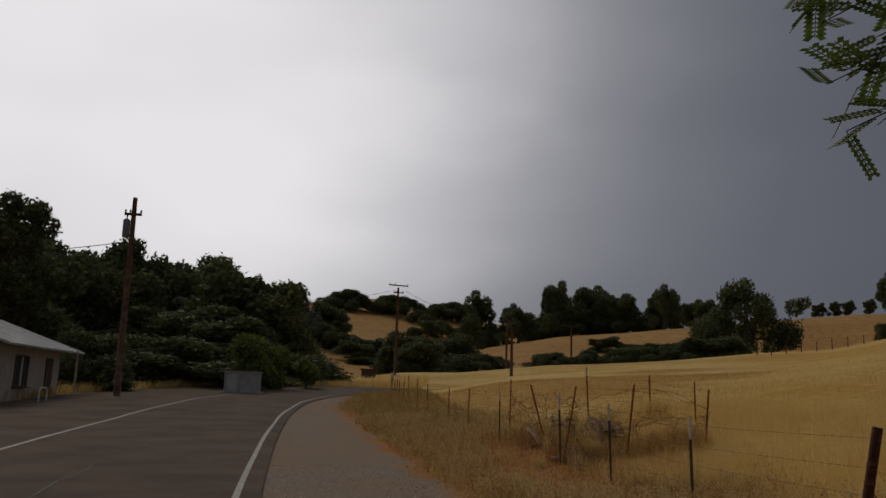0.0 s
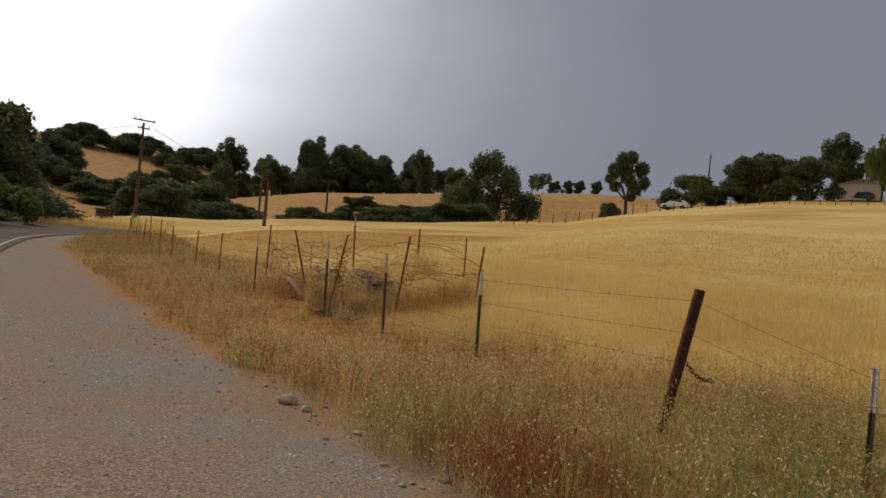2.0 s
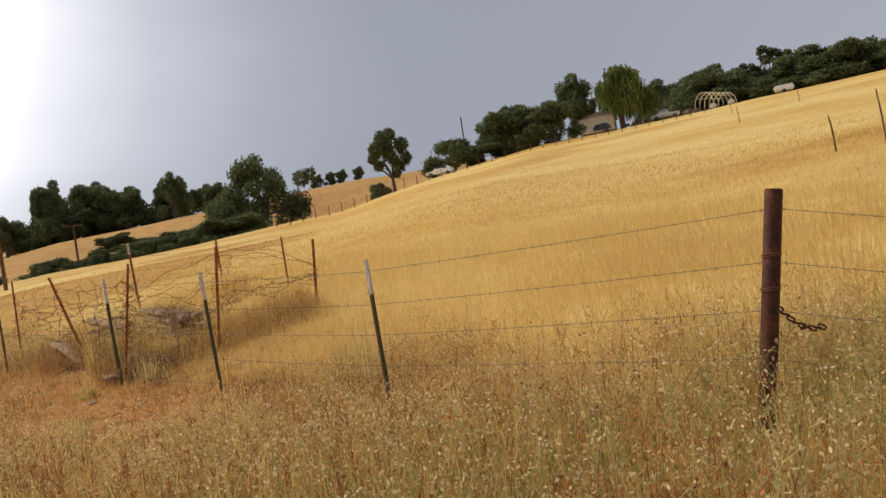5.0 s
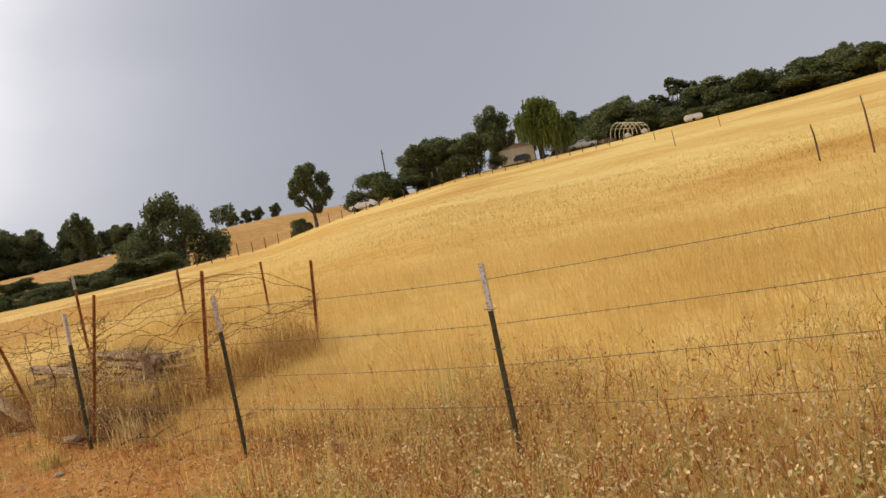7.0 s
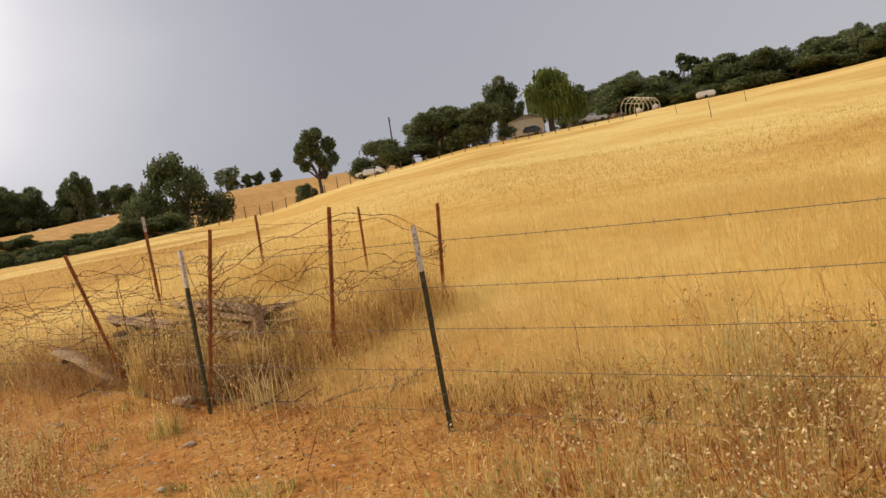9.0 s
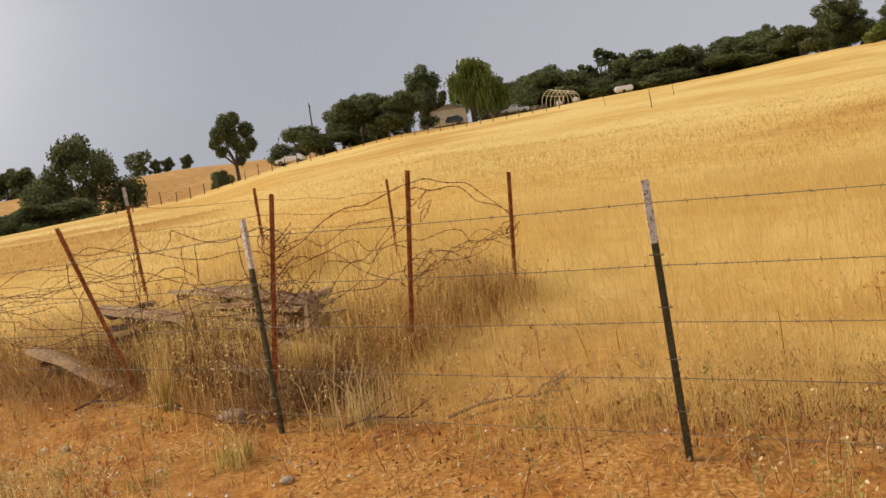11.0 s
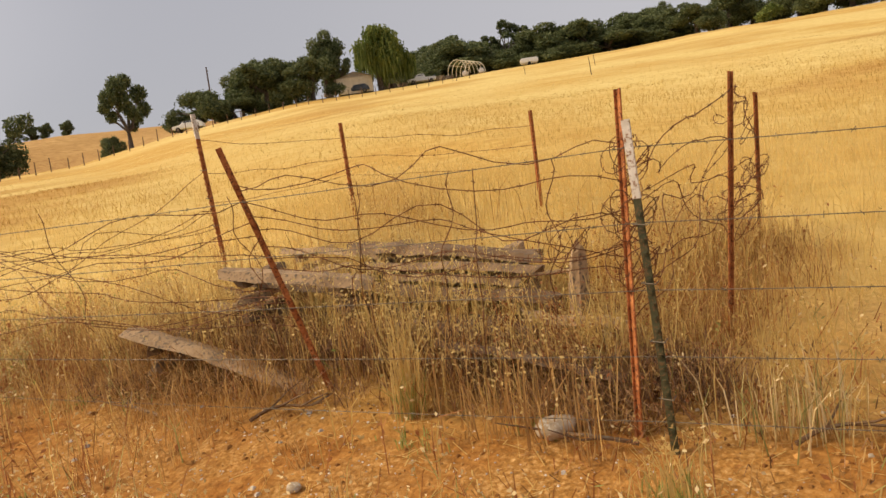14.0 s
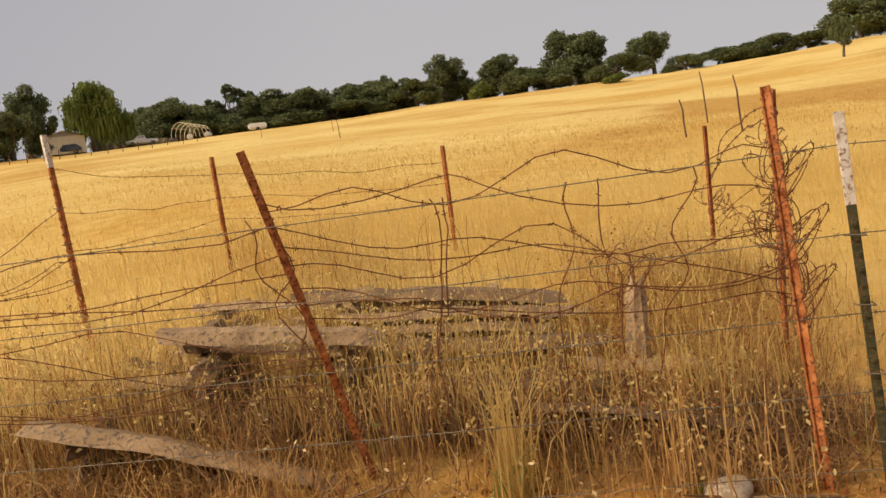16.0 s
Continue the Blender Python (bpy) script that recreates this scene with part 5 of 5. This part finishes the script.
xy = polar(120000, 2.0, 14, -12, 150, .8)
xy = xy[in_field(xy, .35)]
bare = np.exp(-(((xy[:, 0] - 3.6) / 1.3) ** 2 + ((xy[:, 1] - 15.6) / 1.1) ** 2))
xy = thin(xy, (1 - .8 * bare) * patchy(xy, 1.1, .45))
q, tops = blades(xy, RNG.uniform(.12, .5, len(xy)), .005, .95)
stuff("near_field_grass", q, M["gold"], "tall golden dry oat grass in the field")
k = RNG.random(len(tops)) < .35
q = flakes(tops[k] + RNG.normal(size=(k.sum(), 3)) * .015, .011)
stuff("oat_seed_heads", q, M["pale"], "pale dry oat seed heads over the grass")
for n, r0, r1, a0, a1, pw, h0, h1, w, ln, mt, nm, lb in ((90000, 13, 34, -8, 125, .9, .06, .24, .009, 1.3, "gold", "field_grass", "golden dry grass across the slope"), (45000, 32, 70, -4, 118, 1.5, .03, .12, .02, 1.5, "pale", "slope_grass", "pale golden grass higher on the slope")):
    xy = polar(n, r0, r1, a0, a1, pw)
    xy = xy[in_field(xy, .3)]
    xy = thin(xy, patchy(xy, .5, .5))
    brown = RNG.random(len(xy)) < .9 * tawny(xy[:, 0], xy[:, 1])
    q, _ = blades(xy[~brown], RNG.uniform(h0, h1, (~brown).sum()), w, ln)
    stuff(nm, q, M[mt], lb)
    q, _ = blades(xy[brown], RNG.uniform(h0, h1, brown.sum()) * .8, w, ln)
    stuff(nm, q, M["tawny"], "tawny matted grass in drifts along the slope")
xy = polar(60000, 76, 178, -2, 112, .9)
rim = np.hypot(xy[:, 0] - CX, xy[:, 1] - CY) / np.interp(np.degrees(np.arctan2(xy[:, 0] - CX, xy[:, 1] - CY)), AZ, R1)
xy = xy[(rim < 1.03) & (rim > .95)]
q, _ = blades(xy, RNG.uniform(.03, .12, len(xy)), .05, 1.6)
stuff("brow_grass", q, M["pale"], "pale dry grass along the brow of the hill")
# verge weeds between gravel and fence
yy = RNG.uniform(1.5, 30, 100000)
gx, fx = np.interp(yy, GRAV_Y, GRAV_X), np.interp(yy, FENCE_Y, FENCE_X)
xy = np.stack([gx + .15 + (fx - gx + 3.2) * RNG.random(len(yy)), yy], 1)
edge = smooth(0, .9, xy[:, 0] - gx - .25 * wobble(xy[:, 0] * 3, yy * 3))
clear = smooth(11.8, 14.0, yy + .9 * wobble(xy[:, 0], yy)) * (1 - smooth(20.0, 23.0, yy))
clear = clear * smooth(.5, 1.3, xy[:, 0] + .3 * wobble(xy[:, 0] * 2, yy * 2))
keep = edge * (1 - .95 * clear) * patchy(xy, 1.6, .5) * (1 - smooth(.2, 3.0, xy[:, 0] - fx + .5 * wobble(xy[:, 0], yy)))
sel = RNG.random(len(yy)) < keep
xy, edge2 = xy[sel], edge[sel]
h = (.14 + .55 * edge2 * RNG.random(len(xy)) ** .7) * (1 - .35 * smooth(9, 12, xy[:, 1]))
redp = np.exp(-(((xy[:, 0] - 2.35) / .55) ** 2 + ((xy[:, 1] - 6.9) / .9) ** 2))
kind = RNG.random(len(xy))
isred = kind < .75 * redp + .05 + .17 * smooth(7.5, 11, xy[:, 1])
isgreen = ~isred & (RNG.random(len(xy)) < .5 * np.exp(-(((xy[:, 0] - 3.6) / .9) ** 2 + ((xy[:, 1] - 6.0) / 1.0) ** 2)) + .38 * np.exp(-((xy[:, 1] - 6.5) / 2.6) ** 2) * patchy(xy, 1.3, .2) + .06)
isweed = ~isred & ~isgreen & (RNG.random(len(xy)) < .6 - .45 * smooth(7.2, 10, xy[:, 1]))
isgold = ~isred & ~isgreen & ~isweed
for msk, mt, nm, lb in [(isred, "redweed", "red_weeds", "rust-red dried dock among the verge weeds"), (isgreen, "green", "green_weeds", "fresh green weeds along the verge"), (isweed, "weed", "verge_weeds", "olive and straw coloured thistle stems on the verge"), (isgold, "gold", "verge_grass", "pale dry grass on the verge")]:
    q, tops = blades(xy[msk], h[msk] * (.75 if mt == "green" else 1), .006, .75)
    n = len(tops)
    if mt in ("redweed", "green", "weed"):
        c = np.repeat(xy[msk], 2, 0)
        zz = height(c[:, 0], c[:, 1]) + np.repeat(h[msk], 2) * RNG.uniform(.1, .8, n * 2)
        c3 = np.concatenate([c + RNG.normal(size=c.shape) * .04, zz[:, None]], 1)
        q = np.concatenate([q, flakes(c3, .016)])
    if mt in ("weed", "green", "redweed"):
        st = np.repeat(np.concatenate([xy[msk], height(xy[msk][:, 0], xy[msk][:, 1])[:, None]], 1), 3, 0)
        tp = np.repeat(tops, 3, 0)
        f = RNG.uniform(.4, .9, len(st))[:, None]
        a0 = st * (1 - f) + tp * f
        o = RNG.normal(size=a0.shape) * .05
        o[:, 2] = np.abs(o[:, 2]) + .03
        w = np.cross(o, RNG.normal(size=o.shape))
        w *= (.0022 / (np.linalg.norm(w, axis=1, keepdims=True) + 1e-9))
        q = np.concatenate([q, np.stack([a0 - w, a0 + w, a0 + o + w * .6, a0 + o - w * .6], 1)])
        if mt == "weed":
            stuff("seed_heads", flakes(a0 + o, .013), M["seed"], "pale papery seed heads on side stems", "weeds")
    stuff(nm, q, M[mt], lb, "weeds")
    if mt in ("weed", "gold"):
        k = RNG.random(n) < .85
        t3 = np.repeat(tops[k], 3, 0)
        stuff("seed_heads", flakes(t3 + RNG.normal(size=t3.shape) * .03, .0125), M["seed"], "pale papery seed heads on the thistle stems", "weeds")
# bushy weeds between gravel and fence, past the pen
n = 26000
yy = RNG.uniform(21.5, 56, n)
gx, fx = np.interp(yy, GRAV_Y, GRAV_X), np.interp(yy, FENCE_Y, FENCE_X)
xy = np.stack([gx + .1 + (fx - gx + 1.5) * RNG.random(n), yy], 1)
xy = thin(xy, patchy(xy, 1.3, .2) * smooth(-.1, .8, xy[:, 0] - gx - .3 * wobble(xy[:, 0] * 2, yy * 2)))
h = RNG.uniform(.15, .6, len(xy)) * patchy(xy, .8, .5)
kind = RNG.random(len(xy)) + .25 * wobble(xy[:, 0] * .7, xy[:, 1] * .7)
for msk, mt, lb in ((kind < .4, "weed", "olive weeds crowding the verge past the pen"), ((kind >= .4) & (kind < .62), "redweed", "rust-red weeds crowding the verge past the pen"), ((kind >= .62) & (kind < .78), "green", "green weeds crowding the verge past the pen"), (kind >= .78, "straw", "brown dead stems crowding the verge past the pen")):
    q, tops = blades(xy[msk], h[msk], .012, .7)
    c3 = np.repeat(tops, 3, 0) - np.array([0, 0, 1]) * (np.repeat(h[msk], 3) * RNG.uniform(0, .7, 3 * len(tops)))[:, None] + RNG.normal(size=(3 * len(tops), 3)) * .05
    stuff("verge_weeds", np.concatenate([q, flakes(c3, .022)]), M[mt], lb, "weeds")
# sparse dry tufts and litter on the bare red dirt
c = np.stack([RNG.uniform(-1.2, 4.2, 420), RNG.uniform(11, 21, 420)], 1)
c = c[(c[:, 0] > np.interp(c[:, 1], GRAV_Y, GRAV_X) + .5) & (c[:, 0] < np.interp(c[:, 1], FENCE_Y, FENCE_X) + .4)]
xy = np.repeat(c, 16, 0) + RNG.normal(size=(len(c) * 16, 2)) * .05
q, _ = blades(xy, RNG.uniform(.03, .16, len(xy)), .006, 1.1)
stuff("dirt_tufts", q, M["straw"], "short dry tufts on bare red dirt")
xy = np.repeat(c[::9], 40, 0) + RNG.normal(size=(len(c[::9]) * 40, 2)) * .06
q, _ = blades(xy, RNG.uniform(.03, .13, len(xy)), .008, 1.0)
stuff("dirt_greens", q, M["green"], "small fresh green tufts on bare dirt", "weeds")
n = 2600
lx = np.stack([RNG.uniform(.8, 4.6, n), RNG.uniform(13.5, 21, n)], 1)
lx = lx[RNG.random(n) < np.exp(-((lx[:, 0] - np.interp(lx[:, 1], FENCE_Y, FENCE_X) - .3) / .7) ** 2)]
c3 = np.concatenate([lx, height(lx[:, 0], lx[:, 1])[:, None] + RNG.random((len(lx), 1)) * .03], 1)
a = RNG.uniform(0, 6.28, len(lx))
d = np.stack([np.cos(a), np.sin(a), RNG.normal(size=len(a)) * .25], 1) * RNG.uniform(.015, .07, len(a))[:, None]
s = np.stack([-np.sin(a), np.cos(a), np.zeros(len(a))], 1) * .003
stuff("straw_litter", np.stack([c3 - d - s, c3 - d + s, c3 + d + s, c3 + d - s], 1), M["pale"], "broken straw lying on the dirt")
n = 42000
lx = np.stack([RNG.uniform(1.6, 5.6, n), RNG.uniform(12.2, 17.4, n)], 1)
lx = lx[RNG.random(n) < np.exp(-((lx[:, 0] - np.interp(lx[:, 1], FENCE_Y, FENCE_X) - .75) / .75) ** 2) * patchy(lx, 1.8, .12)]
q, _ = blades(lx, RNG.uniform(.02, .13, len(lx)), .0065, 2.4)
pick = RNG.random(len(lx))
for lo, hi, mt, lb in ((0, .3, "redweed", "matted red-brown dead stems under the fence"), (.3, .62, "twig", "matted grey-brown dead stems under the fence"), (.62, .96, "straw", "matted straw-brown stems under the fence"), (.96, 1.1, "green", "small green weeds among the dead stems")):
    m = np.tile((pick >= lo) & (pick < hi), 2)
    stuff("dead_litter", q[m], M[mt], lb, "brush")
# tall pale grass before the wood
n = 16000
yy = RNG.uniform(30, 66, n)
xy = np.stack([np.interp(yy, LINE_Y, LINE_X) - 11.9 - RNG.random(n) ** 1.5 * 9, yy], 1)
far = RNG.random(n) < .4
xy[far] = np.stack([RNG.uniform(-19, -3, far.sum()), RNG.uniform(62, 84, far.sum())], 1)
q, _ = blades(xy, RNG.uniform(.2, .7, n), .035, .7)
stuff("roadside_grass", q, M["pale"], "tall pale dry grass along the far road edge")
# dead brush at the pen's front
n = 9000
t = RNG.random(n)
f0, f1 = np.array(L2_BASE) + (-.05, 2.2), np.array((2.75, 16.8))
xy = f0 * (1 - t)[:, None] + f1 * t[:, None] + np.stack([RNG.normal(size=n) * .16 + .24, RNG.normal(size=n) * .15], 1)
q, _ = blades(xy, RNG.uniform(.04, .36, n), .006, 1.6)
stuff("dead_brush", q, M["twig"], "tangled grey-brown dead brush along the wire", "brush")
xy = np.concatenate([np.stack([RNG.uniform(2.7, 5.35, 2200), 17.15 + RNG.normal(size=2200) * .3], 1), np.stack([2.2 + RNG.normal(size=3600) * .45, RNG.uniform(18.9, 22.5, 3600)], 1)])
q, _ = blades(xy, RNG.uniform(.1, .5, len(xy)), .005, 1.2)
stuff("dead_brush", q, M["straw"], "brown dead stems along the pen wire", "brush")
# tall oats and brown stems inside the pen
n = 9000
xy = np.stack([RNG.uniform(2.15, 5.4, n), RNG.uniform(17.0, 21.0, n)], 1)
stack = np.exp(-(((xy[:, 0] - 3.4) / .45) ** 2 + ((xy[:, 1] - 18.9) / .9) ** 2))
xy = thin(xy, (.12 + .88 * smooth(-.2, .7, wobble(xy[:, 0] * 2.3, xy[:, 1] * 2.1))) * (1 - .5 * stack))
q, tops = blades(xy, RNG.uniform(.22, .66, len(xy)), .007, .55)
m = np.tile(RNG.random(len(xy)) < .7 * smooth(.35, .8, xy[:, 0] - np.interp(xy[:, 1], FENCE_Y, FENCE_X)), 2)
stuff("pen_grass", q[m], M["gold"], "dry oat stems growing through the boards")
stuff("pen_straw", q[~m], M["straw"], "brown dead stems growing through the boards")
# rust-brown weeds filling the pen towards its far corner
n = 4500
t = RNG.random(n)
xy = np.stack([2.75 + 2.75 * t + RNG.normal(size=n) * .12, 17.35 + RNG.normal(size=n) * .32 + .5 * RNG.random(n)], 1)
xy = thin(xy, patchy(xy, 2.2, .3))
h = RNG.uniform(.15, .52, len(xy)) * patchy(xy, 1.7, .6)
q, wt = blades(xy, h, .006, .8)
c3 = np.repeat(wt, 3, 0) - np.array([0, 0, 1]) * (np.repeat(h, 3) * RNG.uniform(0, .6, 3 * len(wt)))[:, None] + RNG.normal(size=(3 * len(wt), 3)) * .04
m = np.tile(RNG.random(len(xy)) < .35, 2)
stuff("pen_weeds", np.concatenate([q[m], flakes(c3[::2], .013)]), M["redweed"], "rust-red dead weeds inside the wire", "weeds")
stuff("pen_weeds", np.concatenate([q[~m], flakes(c3[1::2], .013)]), M["gold"], "golden dead weeds inside the wire", "weeds")
# matted stems at the foot of the front wire
n = 9000
yy = RNG.uniform(16.9, 22.0, n)
xy = np.stack([np.interp(yy, FENCE_Y, FENCE_X) + .12 + np.abs(RNG.normal(size=n)) * .4, yy], 1)
xy = thin(xy, patchy(xy, 2.4, .2))
q, _ = blades(xy, RNG.uniform(.04, .26, len(xy)), .0055, 2.2)
m = np.tile(RNG.random(len(xy)) < .45, 2)
stuff("dead_brush", q[m], M["twig"], "matted grey-brown stems at the foot of the wire", "brush")
stuff("dead_brush", q[~m], M["straw"], "matted straw-brown stems at the foot of the wire", "brush")
t3 = np.repeat(tops[::2], 4, 0)
stuff("seed_heads", flakes(t3 + RNG.normal(size=t3.shape) * .03, .012), M["pale"], "pale oat seed heads hanging over the boards", "weeds")


def clump(x, y, n, hgt, spread, mats, label):
    e = base("grass_clump", x, y, g(x, y), 0, label, "grass clump")
    for mt, fr, hf in mats:
        k = int(n * fr)
        p = RNG.normal(size=(k, 2)) * spread
        q, tops = blades(p, hgt * hf * RNG.uniform(.55, 1.05, k), .007, .55, z=np.zeros(k))
        tagged(part("foliage", cards("foliage", q, M[mt]), M[mt], e), kind="stuff")
    k = np.repeat(tops[::3], 3, 0)
    tagged(part("seed_spray", cards("seed_spray", flakes(k + RNG.normal(size=k.shape) * .02, .012), M["pale"]), M["pale"], e), kind="stuff")


for cl in CLUMPS:
    clump(*cl)
for i in range(26):
    yy = RNG.uniform(10.6, 14.2)
    xx = float(np.interp(yy, GRAV_Y, GRAV_X)) + RNG.uniform(.5, 2.6)
    clump(xx, yy, 70, RNG.uniform(.2, .42), RNG.uniform(.07, .13), (("weed", .35, .9), ("pale", .65, 1.0)), "pale dry thistle tuft on red dirt")

def pebbles(name, xy, sz, material, label, cat):
    """Low eight-cornered stones or clods lying on the ground."""
    n = len(xy)
    z = height(xy[:, 0], xy[:, 1])
    o = np.stack([xy[:, 0], xy[:, 1], z + sz * .25], 1)
    ang = RNG.uniform(0, 6.28, n)
    ring = [np.stack([np.cos(ang + k * 1.5708) * sz * RNG.uniform(.8, 1.4, n), np.sin(ang + k * 1.5708) * sz * RNG.uniform(.7, 1.2, n), -sz * .3], 1) + o for k in range(4)]
    top = [np.stack([np.cos(ang + k * 1.5708) * sz * .55, np.sin(ang + k * 1.5708) * sz * .55, sz * RNG.uniform(.2, .4, n)], 1) + o for k in range(4)]
    V = np.stack(ring + top, 1).reshape(-1, 3)
    F = []
    for i in range(n):
        b = i * 8
        F += [(b + 4, b + 5, b + 6, b + 7)] + [(b + k, b + (k + 1) % 4, b + 4 + (k + 1) % 4, b + 4 + k) for k in range(4)]
    tagged(part(name, mesh_of(name, V, F), material), label, cat, kind="stuff")


# loose gravel
n = 16000
yy = 2.5 + 14 * RNG.random(n) ** 1.2
gx = np.interp(yy, GRAV_Y, GRAV_X)
xy = np.stack([gx + .35 - 3.2 * RNG.random(n) ** 1.1, yy], 1)
m2 = 3500
xy = np.concatenate([xy, np.stack([RNG.uniform(-.8, 2.3, m2), RNG.uniform(11, 20, m2)], 1)])
n = len(xy)
sz = RNG.uniform(.003, .008, n) * (1 + (RNG.random(n) < .08) * 1.6)
pebbles("loose_gravel", xy, sz, M["stone"], "loose grey and tan gravel on the verge", "gravel")
# clods and pale pebbles on the red dirt
n = 9000
xy = np.stack([RNG.uniform(-.6, 4.4, n), RNG.uniform(11.0, 21.5, n)], 1)
fx = np.interp(xy[:, 1], FENCE_Y, FENCE_X)
xy = xy[(xy[:, 0] > np.interp(xy[:, 1], GRAV_Y, GRAV_X) + .3) & (xy[:, 0] < fx + 1.0)]
xy = thin(xy, patchy(xy, 2.1, .25))
pebbles("dirt_clods", xy, RNG.uniform(.004, .016, len(xy)) * (1 + (RNG.random(len(xy)) < .06)), M["clod"], "red-brown clods of dry dirt", "dirt")
xy = thin(xy, .09) + RNG.normal(size=(1, 2)) * .05
pebbles("pale_pebbles", xy, RNG.uniform(.006, .017, len(xy)), M["chalk"], "small pale stones scattered on red dirt", "gravel")
